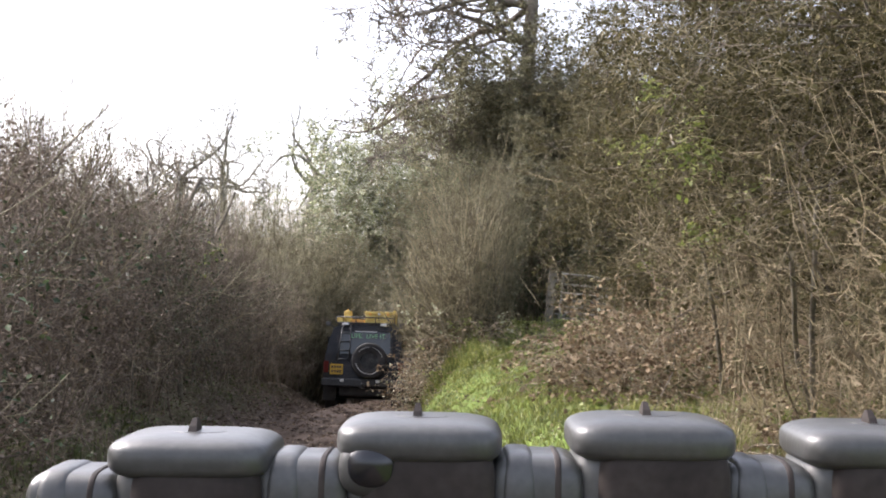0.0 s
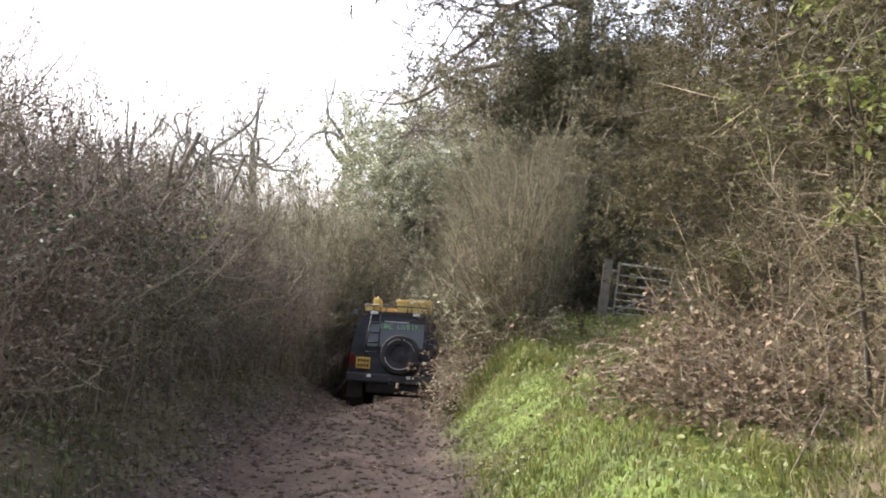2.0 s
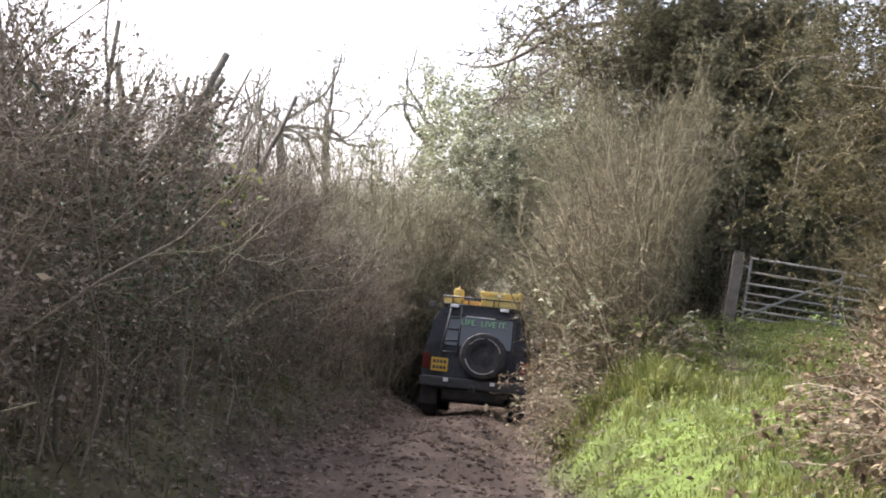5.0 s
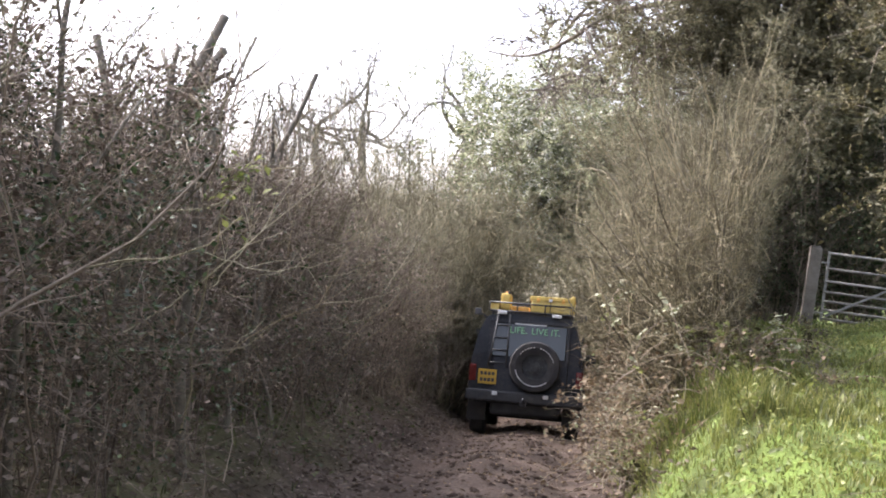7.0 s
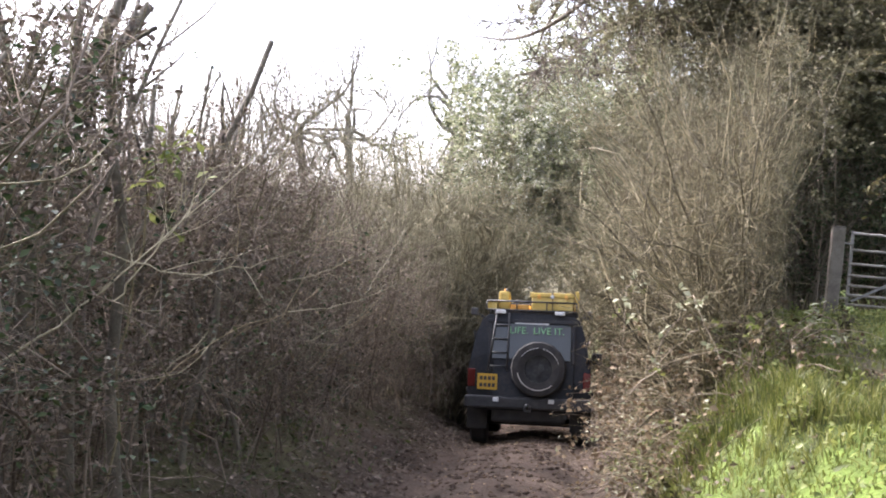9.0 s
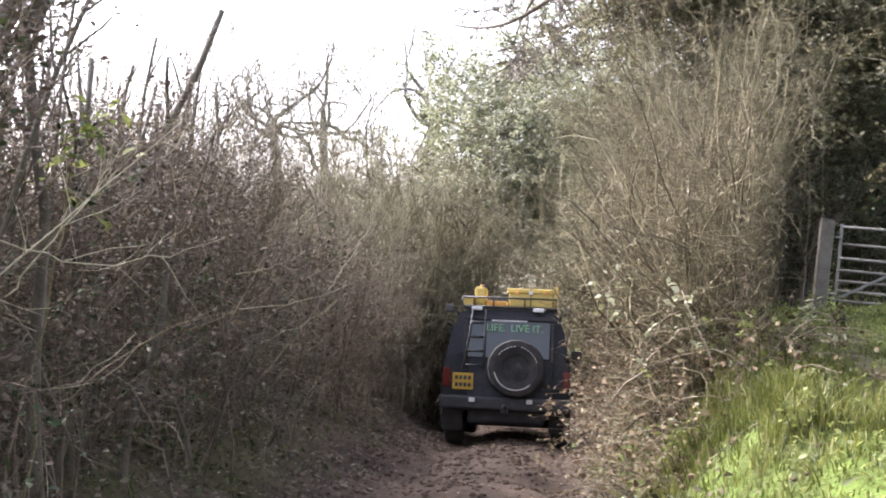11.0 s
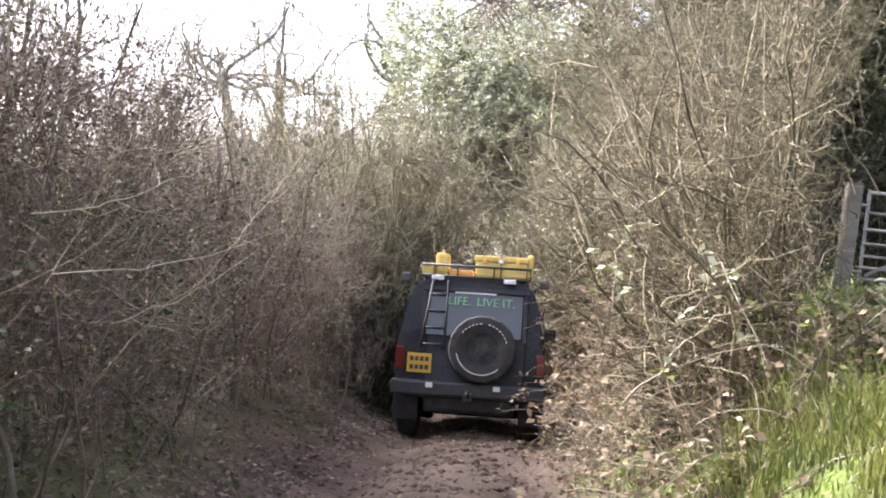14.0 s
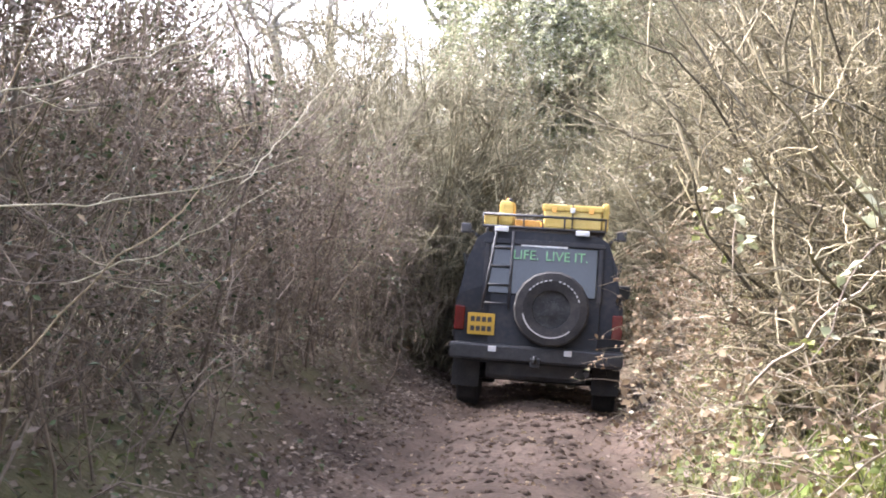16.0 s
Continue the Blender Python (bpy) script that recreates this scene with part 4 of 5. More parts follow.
# ---- the off-road car ahead ----
PAINT = material("dark_blue_paint", [(0.006, 0.0068, 0.0085), (0.011, 0.0122, 0.0155), (0.035, 0.03, 0.026)], 2.0, 0.5, 0.05, 0.1, island=False, fine=20, spec=0.3)
RUBBER = material("rubber", [(0.012, 0.012, 0.012), (0.025, 0.024, 0.023), (0.05, 0.045, 0.04)], 6, 0.85, 0.5, 0.1, island=False)
BLACK_METAL = material("black_steel", [(0.015, 0.015, 0.016), (0.03, 0.03, 0.03), (0.06, 0.055, 0.05)], 8, 0.5, 0.1, 0.1, island=False)
GLASS = material("tinted_glass", [(0.026, 0.03, 0.028), (0.04, 0.046, 0.043)], 1.5, 0.12, 0.0, 0.0, island=False)
RED_LAMP = material("red_lamp", [(0.07, 0.008, 0.006), (0.13, 0.014, 0.01)], 9, 0.2, 0.0, 0.0, island=False)
CLEAR_LAMP = material("clear_lamp", [(0.5, 0.5, 0.48), (0.7, 0.7, 0.68)], 9, 0.15, 0.0, 0.0, island=False)
PLATE = material("yellow_plate", [(0.42, 0.25, 0.02), (0.55, 0.34, 0.03)], 9, 0.5, 0.1, 0.0, island=False)
PLATE_BAR = material("plate_bar", [(0.02, 0.02, 0.02), (0.05, 0.04, 0.03)], 9, 0.6, 0.0, 0.0, island=False)
GREEN_LETTER = material("green_letter", [(0.13, 0.3, 0.13), (0.18, 0.38, 0.18)], 9, 0.6, 0.0, 0.0, island=False)
WHITE_MARK = material("white_mark", [(0.4, 0.39, 0.37), (0.6, 0.58, 0.55)], 9, 0.7, 0.0, 0.0, island=False)
YELLOW_BOX = material("yellow_plastic", [(0.42, 0.29, 0.06), (0.58, 0.42, 0.1), (0.68, 0.53, 0.18)], 5, 0.55, 0.15, 0.15, island=False)
ORANGE_BOARD = material("orange_board", [(0.55, 0.24, 0.03), (0.7, 0.34, 0.05), (0.78, 0.45, 0.12)], 5, 0.6, 0.15, 0.15, island=False)
RED_CLOTH = material("red_cloth", [(0.08, 0.02, 0.015), (0.16, 0.035, 0.025), (0.22, 0.06, 0.045)], 9, 0.9, 0.4, 0.1, island=False)
STEEL_RIM = material("dull_rim", [(0.02, 0.02, 0.02), (0.04, 0.04, 0.04), (0.08, 0.08, 0.075)], 8, 0.5, 0.1, 0.1, metal=0.5, island=False)


def bm_loft(stations):
    """Skin over closed cross-sections of equal length, capped at both ends."""
    bm = bmesh.new()
    rings = [[bm.verts.new(p) for p in ring] for ring in stations]
    for a, b in zip(rings, rings[1:]):
        for i in range(len(a)):
            bm.faces.new((a[i], a[(i + 1) % len(a)], b[(i + 1) % len(a)], b[i]))
    bm.faces.new(rings[0][::-1])
    bm.faces.new(rings[-1])
    bmesh.ops.recalc_face_normals(bm, faces=bm.faces)
    return bm


def bm_tyre(r, r_in, width, sides=36, lugs=True):
    """A tyre about the y axis with a rounded section and tread blocks."""
    bm = bmesh.new()
    w = width / 2
    section = [(-w * 0.8, r_in), (-w, (r + r_in) / 2), (-w * 0.92, r * 0.95), (-w * 0.7, r), (w * 0.7, r), (w * 0.92, r * 0.95), (w, (r + r_in) / 2), (w * 0.8, r_in)]
    rings = []
    for k in range(sides):
        a = 2 * math.pi * k / sides
        lug = 0.985 if lugs and k % 2 else 1.0
        rings.append([bm.verts.new((q * (lug if q > r * 0.93 else 1) * math.cos(a), p, q * (lug if q > r * 0.93 else 1) * math.sin(a))) for p, q in section])
    for k in range(sides):
        a, b = rings[k], rings[(k + 1) % sides]
        for i in range(len(section)):
            j = (i + 1) % len(section)
            bm.faces.new((a[i], a[j], b[j], b[i]))
    bmesh.ops.recalc_face_normals(bm, faces=bm.faces)
    return bm


def bm_disc(r, at, depth, sides=28):
    at = Vector(at)
    return bm_rod(at - Vector((0, depth / 2, 0)), at + Vector((0, depth / 2, 0)), r, sides)


def moved(bm, at, turn=None):
    if turn is not None:
        bmesh.ops.transform(bm, matrix=turn, verts=bm.verts)
    bmesh.ops.translate(bm, vec=at, verts=bm.verts)
    return bm


def lettering(text, size, m, mat, parent, name="lettering"):
    """Flat raised letters of the built-in font as a mesh."""
    curve = bpy.data.curves.new(name, "FONT")
    curve.body, curve.size, curve.extrude, curve.align_x, curve.align_y = text, size, 0.001, "CENTER", "CENTER"
    tmp = new("font_tmp", curve)
    me = bpy.data.meshes.new_from_object(tmp.evaluated_get(bpy.context.evaluated_depsgraph_get()))
    bpy.data.objects.remove(tmp)
    me.materials.clear()
    me.materials.append(mat)
    ob = new(name, me)
    ob.parent, ob.matrix_local = parent, m
    return ob


def body_ring(y, top, width_top, rear=0.0):
    """Half outline mirrored: sill, side, waist, shoulder, roof edge. rear: how far the upper part leans forward."""
    half = [(0.78, 0.56), (0.88, 0.66), (0.9, 0.95), (0.89, 1.22), (0.87, 1.28)]
    if top > 1.5:
        half += [(0.80, 1.28 + (top - 1.28) * 0.55), (width_top + 0.05, top - 0.07), (width_top - 0.04, top - 0.01), (0.3, top + 0.015)]
    else:
        half += [(0.84, 1.28 * 0.3 + top * 0.7), (0.8, top), (0.7, top + 0.02), (0.3, top + 0.03)]
    pts = half + [(-x, z) for x, z in reversed(half)]
    return [(x, y + rear * max(0, z - 1.1), z) for x, z in pts]


def off_road_car(m):
    """A boxy dark estate-bodied off-roader seen from behind; origin on the ground under its tail, +y ahead."""
    car = thing("off_road_car", (0, 0, 0), "dark blue boxy off-road car with tail-mounted spare wheel and roof rack", "car", turn=m)
    top = 1.97
    part("body", bm_loft([body_ring(0.0, top, 0.66, 0.16), body_ring(0.1, top, 0.67, 0.1), body_ring(1.6, top, 0.67), body_ring(1.9, top - 0.1, 0.67), body_ring(2.9, top - 0.12, 0.67),
                          body_ring(3.05, top - 0.14, 0.68, -0.0), body_ring(3.5, 1.3, 0.7), body_ring(4.35, 1.18, 0.7), body_ring(4.45, 1.1, 0.7)]), PAINT, car)
    lean = Matrix.Rotation(radians(-9), 4, "X")
    door = part("tail_door", bm_box((1.18, 0.03, 1.2), (0.06, 0.02, 1.28), 0.012, lean), PAINT, car)
    window = part("rear_window", bm_box((1.16, 0.02, 0.54), (0.02, 0.035, 1.57), 0.012, lean), GLASS, door, "grey-green tinted rear window")
    for word, x in (("LIFE.", -0.17), ("LIVE", 0.17), ("IT.", 0.42)):
        lettering(word, 0.145, Matrix.Translation((x, 0.012, 1.73)) @ Matrix.Rotation(radians(90 - 9), 4, "X"), GREEN_LETTER, window)
    part("tailgate_frame", bm_join(bm_box((1.3, 0.02, 0.05), (0.02, 0.06, 1.87), 0.006, lean), bm_box((0.05, 0.02, 0.6), (0.63, 0.03, 1.56), 0.006, lean), bm_box((0.05, 0.02, 0.6), (-0.59, 0.03, 1.56), 0.006, lean)), PAINT, door)
    part("top_stop_lamp", bm_box((0.5, 0.02, 0.02), (0.02, 0.06, 1.835), 0.004), CLEAR_LAMP, door, "pale strip above the rear window")
    spare = part("spare_wheel", bm_tyre(0.4, 0.2, 0.24), RUBBER, car, "tail-mounted spare wheel with pale tyre lettering")
    spare.location = (0.14, -0.16, 1.18)
    part("rim", bm_join(bm_disc(0.21, (0, 0.02, 0), 0.08), bm_disc(0.08, (0, -0.05, 0), 0.06)), STEEL_RIM, spare)
    for k in range(5):
        a = 2 * math.pi * k / 5
        part("wheel_nut", bm_disc(0.014, (0.12 * math.cos(a), -0.03, 0.12 * math.sin(a)), 0.03, 6), STEEL_RIM, spare)
    for lo, hi, n in ((195, 310, 22), (20, 75, 7), (95, 140, 6)):
        for k in range(n):
            a = radians(lo + (hi - lo) * k / (n - 1))
            b = bm_box((0.028, 0.006, 0.014), (0, 0, 0), 0.0, Matrix.Rotation(-a + math.pi / 2, 4, "Y"))
            part("tyre_mark", moved(b, (0.3 * math.cos(a), -0.121, 0.3 * math.sin(a))), WHITE_MARK, spare)
    # ladder on the tail door
    ladder = part("ladder", bm_join(bm_rod((-0.32, -0.09, 1.14), (-0.32, 0.05, 1.98), 0.015), bm_rod((-0.6, -0.09, 1.14), (-0.5, 0.05, 1.98), 0.015)), BLACK_METAL, car)
    for k in range(4):
        z = 1.2 + 0.2 * k
        part("rung", bm_rod((-0.593 + 0.024 * k, -0.08 + 0.033 * k, z), (-0.32, -0.08 + 0.033 * k, z), 0.012), BLACK_METAL, ladder)
    plate = part("number_plate", bm_box((0.29, 0.012, 0.23), (-0.6, -0.085, 0.97), 0.004), PLATE, car, "square yellow number plate")
    for x, z in [(x, z) for z in (1.03, 0.93) for x in (-0.09, -0.03, 0.03, 0.09)]:
        part("plate_bar", bm_box((0.045, 0.004, 0.055), (-0.6 + x, -0.094, z - 0.01), 0.0), PLATE_BAR, plate)
    for x in (-0.84, 0.84):
        part("tail_lamp", bm_box((0.11, 0.05, 0.26), (x, 0.0, 1.02), 0.012), RED_LAMP, car)
    bumper = part("rear_bumper", bm_box((1.84, 0.2, 0.17), (0, -0.06, 0.68), 0.025), BLACK_METAL, car)
    for x in (-0.46, 0.34):
        part("reversing_lamp", bm_box((0.085, 0.03, 0.06), (x, -0.17, 0.72), 0.008), CLEAR_LAMP, bumper, "small pale lamp")
    part("tow_hitch", bm_join(bm_box((0.1, 0.12, 0.1), (0, -0.2, 0.6), 0.01), bm_rod((0, -0.28, 0.6), (0, -0.28, 0.68), 0.025)), BLACK_METAL, bumper)
    part("underbody", bm_box((1.1, 3.8, 0.26), (0, 2.1, 0.5), 0.05), BLACK_METAL, car)
    part("rear_axle", bm_rod((-0.7, 0.75, 0.38), (0.7, 0.75, 0.38), 0.07), BLACK_METAL, car)
    part("exhaust", bm_rod((0.55, 0.0, 0.5), (0.55, 0.6, 0.5), 0.03), BLACK_METAL, car)
    for x in (-0.76, 0.76):
        for y in (0.75, 3.45):
            w = part("wheel", moved(bm_tyre(0.39, 0.21, 0.25, 32), (0, 0, 0), Matrix.Rotation(radians(90), 4, "Z")), RUBBER, car, "muddy chunky road wheel")
            w.location = (x, y, 0.39)
            part("rim", bm_rod((-0.08, 0, 0), (0.08, 0, 0), 0.2, 20), STEEL_RIM, w)
        part("mud_flap", bm_box((0.3, 0.015, 0.34), (x, 0.22, 0.44), 0.004), RUBBER, car)
        part("wheel_arch", bm_box((0.12, 1.0, 0.09), (x * 1.16, 0.75, 0.83), 0.03), RUBBER, car)
        mir = part("wing_mirror", bm_box((0.18, 0.09, 0.2), (x * 1.32, 2.95, 1.34), 0.03), BLACK_METAL, car)
        part("mirror_arm", bm_rod((x * 1.1, 2.97, 1.3), (x * 1.3, 2.97, 1.33), 0.02), BLACK_METAL, mir)
        for y, l in ((0.75, 1.0), (1.95, 0.9), (2.7, 0.5)):
            part("side_window", bm_box((0.02, l, 0.4), (x * 1.085, y, 1.52), 0.008, Matrix.Rotation(math.copysign(radians(-11), x), 4, "Y")), GLASS, car)
        part("gutter", bm_rod((x * 0.96, 0.1, 1.93), (x * 0.96, 2.9, 1.84), 0.018), BLACK_METAL, car)
        part("work_lamp", bm_join(bm_box((0.11, 0.09, 0.11), (x * 1.1, 0.1, 1.99), 0.02), bm_rod((x * 0.98, 0.1, 1.95), (x * 1.1, 0.1, 1.97), 0.012)), BLACK_METAL, car)
    rack = part("roof_rack", bm_box((1.32, 0.05, 0.015), (0, 1.31, 2.048), 0.003), BLACK_METAL, car, "black tubular roof rack")
    for z in (2.16, 2.03):
        for a, b in (((-0.66, 0.12), (0.66, 0.12)), ((-0.66, 2.5), (0.66, 2.5)), ((-0.66, 0.12), (-0.66, 2.5)), ((0.66, 0.12), (0.66, 2.5))):
            part("rack_rail", bm_rod((*a, z), (*b, z), 0.014), BLACK_METAL, rack)
    for k in range(7):
        y = 0.12 + 2.38 * k / 6
        part("rack_slat", bm_box((1.32, 0.05, 0.015), (0, y, 2.03), 0.003), BLACK_METAL, rack)
    for x in (-0.66, -0.22, 0.22, 0.66):
        part("rack_post", bm_rod((x, 0.12, 2.03), (x, 0.12, 2.16), 0.01), BLACK_METAL, rack)
    for x in (-0.62, 0.62):
        for y in (0.3, 1.3, 2.3):
            part("rack_foot", bm_rod((x, y, 1.86), (x, y, 2.03), 0.014), BLACK_METAL, rack)
    for x in (-0.45, 0.42):
        part("rack_lamp", bm_box((0.15, 0.06, 0.055), (x, 0.06, 2.0), 0.012), CLEAR_LAMP, rack, "pale rear-facing work lamp")
    return car


car_y = 26.5
slope = math.degrees(math.atan2(float(lane_z(29.5) - lane_z(26.1)), 3.4))
car_pose = Matrix.Translation((-1.7, car_y, float(lane_z(car_y + 0.8)) - 0.02)) @ Matrix.Rotation(radians(1.0), 4, "Z") @ Matrix.Rotation(radians(slope * 0.7), 4, "X") @ Matrix.Rotation(radians(1.0), 4, "Y")
off_road_car(car_pose)


def rack_load():
    """Boxes and boards lashed on the rack."""
    box = thing("storage_box", (0, 0, 0), "yellow lidded storage box strapped on a roof rack", "box", turn=car_pose @ Matrix.Translation((0.3, 0.44, 2.045)))
    part("tub", bm_box((0.62, 0.5, 0.19), (0, 0, 0.095), 0.02), YELLOW_BOX, box)
    part("lid", bm_box((0.66, 0.54, 0.07), (0, 0, 0.225), 0.018), YELLOW_BOX, box)
    part("strap", bm_box((0.012, 0.548, 0.272), (0.0, 0, 0.133), 0.003), BLACK_METAL, box)
    part("buckle", bm_box((0.055, 0.02, 0.05), (0.0, -0.285, 0.2), 0.006), CLEAR_LAMP, box)
    for x in (-0.2, 0.2):
        part("latch", bm_box((0.05, 0.015, 0.06), (x, -0.275, 0.2), 0.004), ORANGE_BOARD, box)
    plate = thing("recovery_board", (0, 0, 0), "upright orange-yellow recovery board on a roof rack", "recovery board", turn=car_pose @ Matrix.Translation((0.655, 0.5, 2.045)))
    part("panel", bm_box((0.07, 0.6, 0.3), (0, 0, 0.15), 0.03), YELLOW_BOX, plate)
    part("ridge", bm_box((0.085, 0.56, 0.03), (0, 0, 0.2), 0.01), ORANGE_BOARD, plate)
    can = thing("fuel_can", (0, 0, 0), "upright orange-yellow fuel can on a roof rack", "can", turn=car_pose @ Matrix.Translation((-0.42, 0.4, 2.045)))
    part("tank", bm_box((0.16, 0.4, 0.27), (0, 0, 0.135), 0.045), YELLOW_BOX, can)
    part("handle", bm_join(bm_rod((0, -0.12, 0.3), (0, 0.12, 0.3), 0.012), bm_rod((0, -0.12, 0.25), (0, -0.12, 0.3), 0.012), bm_rod((0, 0.12, 0.25), (0, 0.12, 0.3), 0.012)), ORANGE_BOARD, can)
    part("cap", bm_rod((0.04, -0.15, 0.26), (0.04, -0.15, 0.3), 0.025, 10), BLACK_METAL, can)
    side = thing("storage_box", (0, 0, 0), "low yellow storage box on a roof rack", "box", turn=car_pose @ Matrix.Translation((-0.585, 0.4, 2.045)))
    part("tub", bm_box((0.14, 0.46, 0.1), (0, 0, 0.05), 0.015), YELLOW_BOX, side)
    part("lid", bm_box((0.15, 0.48, 0.03), (0, 0, 0.115), 0.01), YELLOW_BOX, side)
    board = thing("plank_bundle", (0, 0, 0), "low orange board lying on a roof rack", "board", turn=car_pose @ Matrix.Translation((-0.18, 0.45, 2.045)))
    part("plank", bm_box((0.28, 0.55, 0.07), (0, 0, 0.035), 0.01), ORANGE_BOARD, board)
    tarp = thing("folded_tarp", (0, 0, 0), "dull red folded tarpaulin tucked beside a box on a roof rack", "tarpaulin", turn=car_pose @ Matrix.Translation((0.5, 1.0, 2.045)))
    part("fold", bm_box((0.28, 0.4, 0.09), (0, 0, 0.045), 0.03), RED_CLOTH, tarp)
    part("top_fold", bm_box((0.25, 0.34, 0.06), (0.01, 0.02, 0.115), 0.025), RED_CLOTH, tarp)
    bag = thing("kit_bag", (0, 0, 0), "dark kit bag lying on a roof rack", "bag", turn=car_pose @ Matrix.Translation((0.0, 1.5, 2.045)))
    part("sack", bm_box((0.9, 0.6, 0.13), (0, 0.1, 0.065), 0.05), RUBBER, bag)
    part("strap", bm_box((0.04, 0.62, 0.14), (-0.2, 0.1, 0.068), 0.01), BLACK_METAL, bag)


rack_load()


# ---- the lamp bar in front of the first viewpoint ----
GREY_SHELL = material("grey_shell", [(0.032, 0.032, 0.03), (0.046, 0.046, 0.043), (0.066, 0.065, 0.061)], 12, 0.4, 0.06, 0.05, island=False, fine=90, spec=0.5)
# dark brown for fins, and for shade painted on pod backs and necks
POD_SHADED = material("shaded_dark_pod", [(0.018, 0.014, 0.012), (0.03, 0.024, 0.021), (0.045, 0.037, 0.032)], 10, 0.65, 0.05, 0.05, island=False, spec=0.15)
DARK_GLOSS = material("dark_gloss", [(0.008, 0.008, 0.009), (0.016, 0.016, 0.018)], 9, 0.15, 0.0, 0.0, island=False)


def bm_pillow(half, at, flat=0.35, plan=0.4, n=40, m=18):
    """A softly rounded box with half sizes half about at: the smaller flat and plan, the squarer it is."""
    def power(v, e):
        return math.copysign(abs(v) ** e, v)
    stations = []
    for i in range(m + 1):
        v = -math.pi / 2 * 0.998 + math.pi * 0.998 * i / m
        r, z = power(math.cos(v), flat), power(math.sin(v), flat)
        stations.append([(at[0] + half[0] * r * power(math.cos(u), plan), at[1] + half[1] * r * power(math.sin(u), plan), at[2] + half[2] * z)
                         for u in (2 * math.pi * (k + 0.5) / n for k in range(n))])
    bm = bm_loft(stations)
    for f in bm.faces:
        f.smooth = True
    return bm


def lamp_bar(pods):
    """A moulded bar with four rounded lamp pods joined by ribbed necks, each pod with a small fin on top and a lens on its far side."""
    mid = (Vector(pods[0]) + Vector(pods[3])) / 2
    foot = Vector((mid.x, mid.y, float(land(mid.x, mid.y))))
    ob = thing("lamp_bar", tuple(foot), "dark grey moulded lamp bar with four rounded lamp pods", "lamp bar")
    for k, p in enumerate(pods):
        q = Vector(p) - foot
        pod = part("lamp_pod", bm_pillow((0.105, 0.09, 0.029), q + Vector((0, 0, 0.0355)), 0.6, 0.42), GREY_SHELL, ob)
        part("pod_shell", bm_pillow((0.099, 0.078, 0.115), q + Vector((-0.002, 0.008, -0.085)), 0.3, 0.42), GREY_SHELL, pod)
        part("pod_back", bm_pillow((0.085, 0.072, 0.115), q + Vector((0.012, -0.014, -0.082)), 0.3, 0.34), POD_SHADED, pod, "back of the lamp, coloured dark for its shade")
        part("fin", moved(bm_loft([[(-0.006, -0.016, 0), (0.006, -0.016, 0), (0.006, 0.02, 0), (-0.006, 0.02, 0)], [(-0.005, -0.008, 0.012), (0.005, -0.008, 0.012), (0.005, 0.018, 0.012), (-0.005, 0.018, 0.012)],
                                   [(-0.003, 0.003, 0.022), (0.003, 0.003, 0.022), (0.003, 0.013, 0.021), (-0.003, 0.013, 0.021)]]), q + Vector((-0.004, -0.012, 0.059))), POD_SHADED, pod)
        ring = bm_rod((0, 0, 0), (0, 0, 0.0022), 0.034, 28)
        bmesh.ops.scale(ring, vec=(1.0, 0.8, 1.0), verts=ring.verts)
        part("fin_base", moved(ring, q + Vector((0.003, -0.006, 0.0625))), GREY_SHELL, pod)
        part("lens", bm_box((0.16, 0.012, 0.09), tuple(q + Vector((0, 0.084, -0.05))), 0.005), CLEAR_LAMP, pod)
        # the second pod has a dark glossy round with a grey rim
        if k == 1:
            part("eye_bezel", bm_pillow((0.04, 0.03, 0.036), q + Vector((-0.06, -0.058, 0.004)), 0.8, 0.8), GREY_SHELL, pod)
            part("rear_eye", bm_pillow((0.034, 0.03, 0.031), q + Vector((-0.058, -0.064, 0.008)), 0.85, 0.85), DARK_GLOSS, pod, "round dark glossy knob on one pod")
    for k in range(5):
        a = Vector(pods[min(k, 3)]) - foot + Vector((-0.146 if k < 4 else 0.146, 0, -0.062))
        neck = part("neck", bm_pillow((0.062, 0.07, 0.077), a, 0.4, 0.3), GREY_SHELL, ob)
        part("rib", bm_pillow((0.026, 0.073, 0.081), a + Vector((-0.022, -0.002, 0)), 0.5, 0.45), GREY_SHELL, neck)
        # dark band just proud of the neck, painted as a groove's shade
        part("groove", bm_pillow((0.006, 0.0705, 0.0785), a + Vector((0.026, 0, 0)), 0.4, 0.3), POD_SHADED, neck)
    a, b = Vector(pods[0]) - foot, Vector(pods[3]) - foot
    part("beam", bm_box((b.x - a.x + 0.42, 0.1, 0.12), (0, 0, (a.z + b.z) / 2 - 0.13), 0.015), GREY_SHELL, ob)
    for x in (-0.5, 0.5):
        part("upright", bm_rod((x, 0.03, float(land(foot.x + x, foot.y)) - foot.z), (x, 0.03, a.z - 0.1), 0.02), BLACK_METAL, ob)
    return ob


lamp_bar([(0.216, 1.984, 1.7), (0.504, 1.988, 1.724), (0.798, 1.993, 1.73), (1.088, 1.999, 1.724)])


# ---- dark growth behind the gate, added to stand in for deep shade ----
for k, (x, y, tall) in enumerate([(4.2, 30.2, 5.0), (6.4, 30.8, 5.2), (8.8, 30.5, 5.0)]):
    dark = bush("shade_bush", 310 + k, (x, y), (1.6, 1.2), tall, 80, 900, 4500, BARK_DARK, "dark leafy bush added to fill the shade behind a field gate")
    leaf_patch(dark[0], dark[1], [dark[3], dark[4]], 16000, 0.085, IVY_LEAF, "foliage", jitter=0.1)
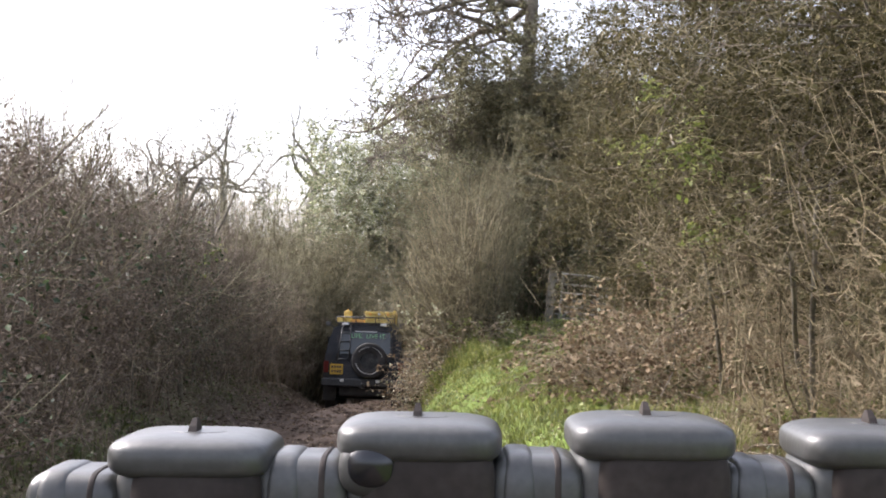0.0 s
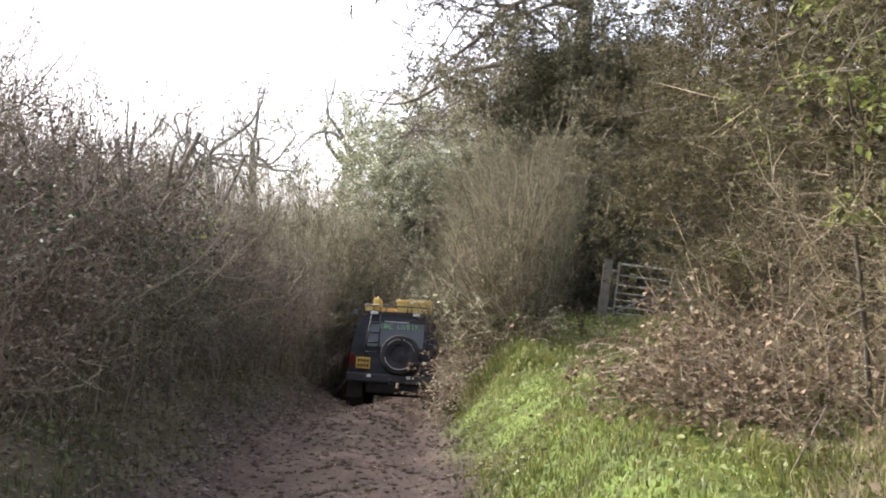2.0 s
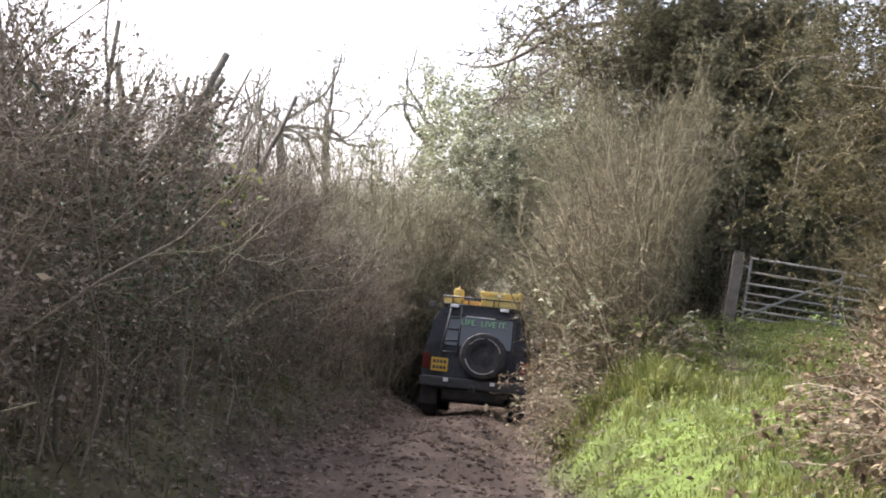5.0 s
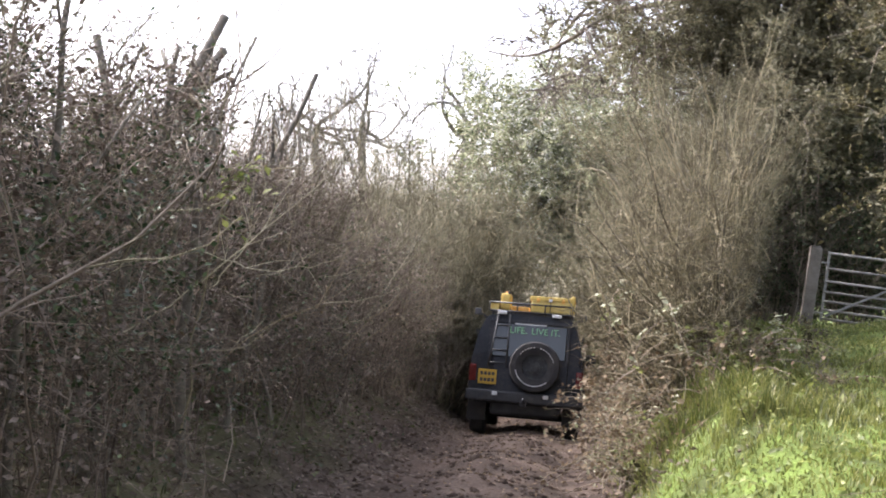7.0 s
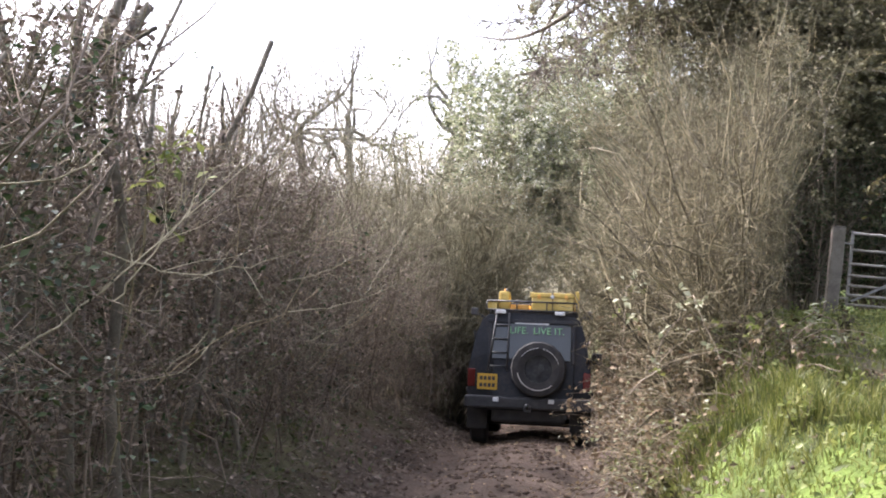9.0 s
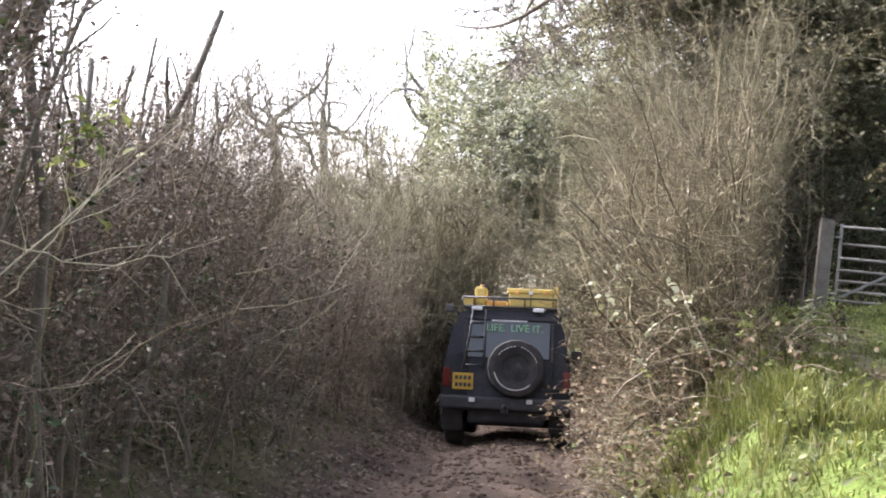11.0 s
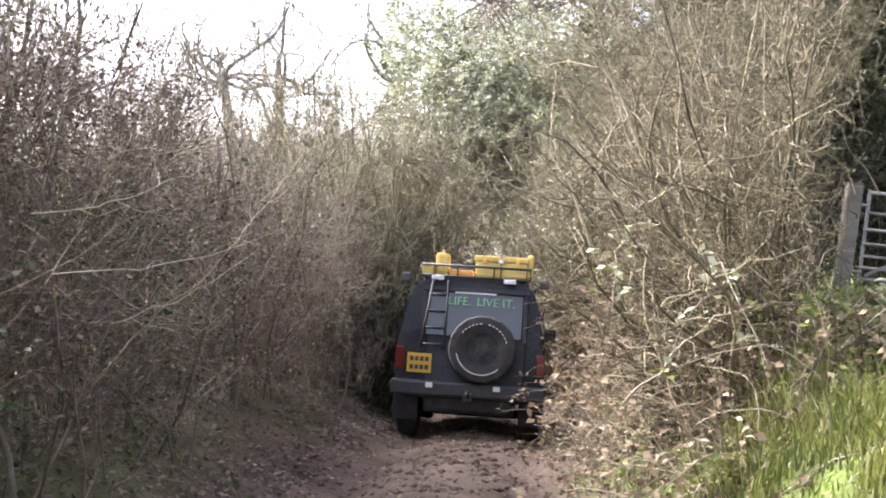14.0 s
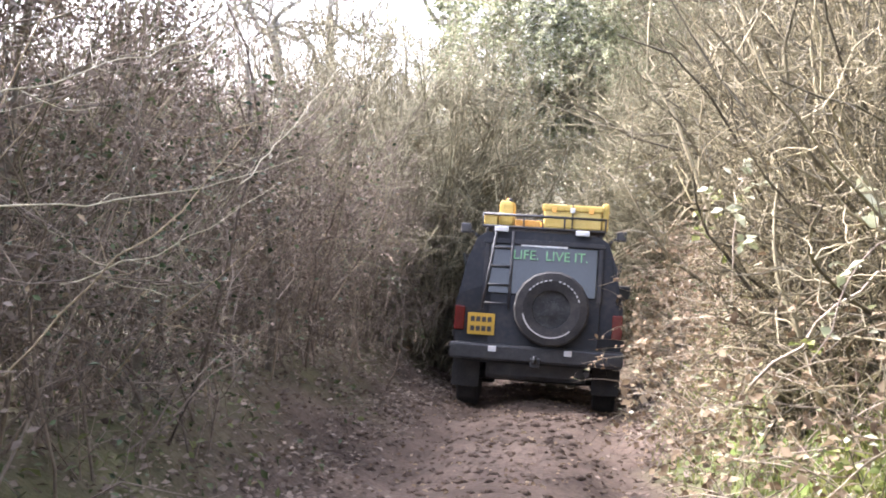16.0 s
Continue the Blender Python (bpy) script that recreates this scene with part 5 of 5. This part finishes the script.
shade = bush("shade_bush", 314, (2.05, 28.3), (0.8, 0.8), 4.4, 80, 900, 4500, BARK_DARK, "dark bush added as the shade between a bare bush and a gate post", spread=0.15)
leaf_patch(shade[0], shade[1], [shade[3], shade[4]], 12000, 0.06, IVY_LEAF, "foliage", jitter=0.06)
# added dark bush that stands in for the shaded gap over the car
hollow = bush("shade_bush", 315, (-2.5, 36.0), (0.7, 0.7), 3.4, 60, 700, 3600, BARK_DARK, "dark rounded bush added as the dark gap at the end of the lane", spread=0.2)
leaf_patch(hollow[0], hollow[1], [hollow[3], hollow[4]], 9000, 0.07, LITTER_LEAF, "foliage", jitter=0.08)


# ---- leaf litter, clods and weeds ----
def litter(name, seed, count, x_of, y0, y1, size, mat, label, lift=0.008):
    rng = np.random.default_rng(seed)
    y = rng.uniform(y0, y1, count)
    x = x_of(rng, y)
    v, f = leaves(rng, on_land(x, y, lift), size, flat=0.12)
    return tagged(mesh_object(name, v, f, mat, shade=False), label, "leaf litter", kind="stuff")


litter("lane_litter", 401, 3500, lambda r, y: lane_x(y) + r.normal(0, 1.0, len(y)), 3, 34, 0.045, DEAD_LEAF, "fallen brown leaves strewn over the muddy lane")
litter("lane_litter", 402, 9000, lambda r, y: lane_x(y) + np.sign(r.normal(size=len(y))) * r.normal(1.25, 0.25, len(y)), 3, 34, 0.06, LITTER_LEAF, "dark rotting leaves along the edges of the lane")


def clods(name, seed, count, label):
    """Small lumps of mud and stones pressed into the lane."""
    rng = np.random.default_rng(seed)
    y = rng.uniform(4, 34, count)
    x = lane_x(y) + rng.normal(0, 0.8, count)
    c = on_land(x, y, 0.0)
    unit_v = np.array([(1, 0, 0), (-1, 0, 0), (0, 1, 0), (0, -1, 0), (0, 0, 1), (0, 0, -1)], float)
    tri = np.array([(0, 2, 4), (2, 1, 4), (1, 3, 4), (3, 0, 4), (2, 0, 5), (1, 2, 5), (3, 1, 5), (0, 3, 5)])
    size = 0.012 + 0.035 * rng.uniform(size=(count, 1, 1)) ** 2
    v = c[:, None] + unit_v[None] * size * rng.uniform(0.5, 1.3, (count, 6, 1)) * np.array([1.2, 1.2, 0.7])
    f = tri[None] + (np.arange(count) * 6)[:, None, None]
    return tagged(mesh_object(name, v.reshape(-1, 3), [f.reshape(-1, 3)], GROUND), label, "stones", kind="stuff")


litter("bank_litter", 404, 16000, lambda r, y: lane_x(y) - r.uniform(1.1, 3.0, len(y)), 2, 32, 0.055, LITTER_LEAF, "dark fallen leaves covering the hedge bank")
clods("mud_clods", 403, 5000, "small clods and stones pressed into the mud")


def weed(seed, at, tall, label):
    """An upright weed stem with pairs of pale leaves."""
    rng = np.random.default_rng(seed)
    foot = np.array([[at[0], at[1], float(land(*at)) - 0.02]])
    ob = plant("weed_stem", tuple(foot[0]), label, "weed", "verge weeds")
    main = grow(rng, foot.repeat(3, 0), np.array([[0, 0, 1.0]]) + 0.25 * rng.normal(size=(3, 3)), tall, 0.006, 7, 0.08, 0.05, 0.4)
    side = branch(rng, *main, 12, 0.3, 0.95, 0.22, 0.6, 3, 0.2, 0.05, 0.6)
    add_twigs(ob, "stem_tangle", [main, side], BARK_TAN)
    q = points_on(rng, [side, main], 60)
    add_leaves(ob, "foliage", leaves(rng, q, 0.06), FRESH_LEAF if seed % 2 else OLIVE_LEAF)


rng = np.random.default_rng(9)
for k, (x, y, tall) in enumerate([(0.6, 18.9, 0.65), (0.45, 19.6, 0.5), (0.9, 19.3, 0.45), (0.25, 20.4, 0.5), (1.2, 20.0, 0.6), (0.7, 17.6, 0.3), (1.7, 21.2, 0.5), (0.1, 19.0, 0.4), (-0.2, 18.2, 0.35), (1.5, 14.6, 0.3)]):
    weed(410 + k, (x, y), tall, "pale weed stem with small leaves on the verge")


def herb_layer(name, seed, count, x0, x1, y0, y1, size, mat, label, keep):
    rng = np.random.default_rng(seed)
    x, y = rng.uniform(x0, x1, count), rng.uniform(y0, y1, count)
    ok = keep(x, y, x - lane_x(y)) > rng.uniform(size=count)
    p = on_land(x[ok], y[ok], 0.0)
    p[:, 2] += rng.uniform(0.02, 0.2, len(p))
    v, f = leaves(rng, p, size, flat=0.6)
    return tagged(mesh_object(name, v, f, mat, shade=False), label, "weeds", kind="stuff")


herb_layer("verge_herbs", 431, 22000, -0.4, 5.0, 9.0, 27.0, 0.06, FRESH_LEAF, "broad-leaved yellow-green herbs among the verge grass",
           lambda x, y, u: 0.6 * smooth(u, 1.1, 1.5) * smooth(np.sin(1.9 * x + 0.8 * y) * np.sin(1.3 * y - x) + 0.2, 0, 0.6))
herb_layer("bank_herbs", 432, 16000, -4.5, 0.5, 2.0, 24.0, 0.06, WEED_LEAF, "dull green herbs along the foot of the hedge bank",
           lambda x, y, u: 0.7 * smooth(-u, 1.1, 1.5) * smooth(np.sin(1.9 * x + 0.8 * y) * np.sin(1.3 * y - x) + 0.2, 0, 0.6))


# ---- broken branches on the sunny bank ----
def broken_branch(owner, seed, root, tip, r):
    """A snapped bough with a pale splintered end."""
    rng = np.random.default_rng(seed)
    a, b = np.array([root]), np.array([tip])
    main = grow(rng, a, b - a, float(np.linalg.norm(b - a)), r, 6, 0.05, 0.0, 0.75)
    n = 5
    splints = grow(rng, main[0][:, -1].repeat(n, 0), (b - a).repeat(n, 0) + 0.25 * np.linalg.norm(b - a) * rng.normal(size=(n, 3)), 0.12, r * 0.35, 3, 0.05, 0.0, 0.1)
    v, f = tubes([main], 6)
    w, g = tubes([splints], 4)
    mesh_object("broken_branch", np.concatenate([v, w]) - np.array(owner.location), f + [g[0] + len(v)], CUT_WOOD, owner)


for k, (root, tip) in enumerate([((3.1, 8.9, 1.1), (2.85, 8.5, 2.6)), ((3.2, 9.2, 1.0), (2.6, 8.2, 2.2)), ((3.0, 11.4, 1.0), (2.7, 11.0, 2.4))]):
    broken_branch(right_hedge[0], 451 + k, root, tip, 0.022)
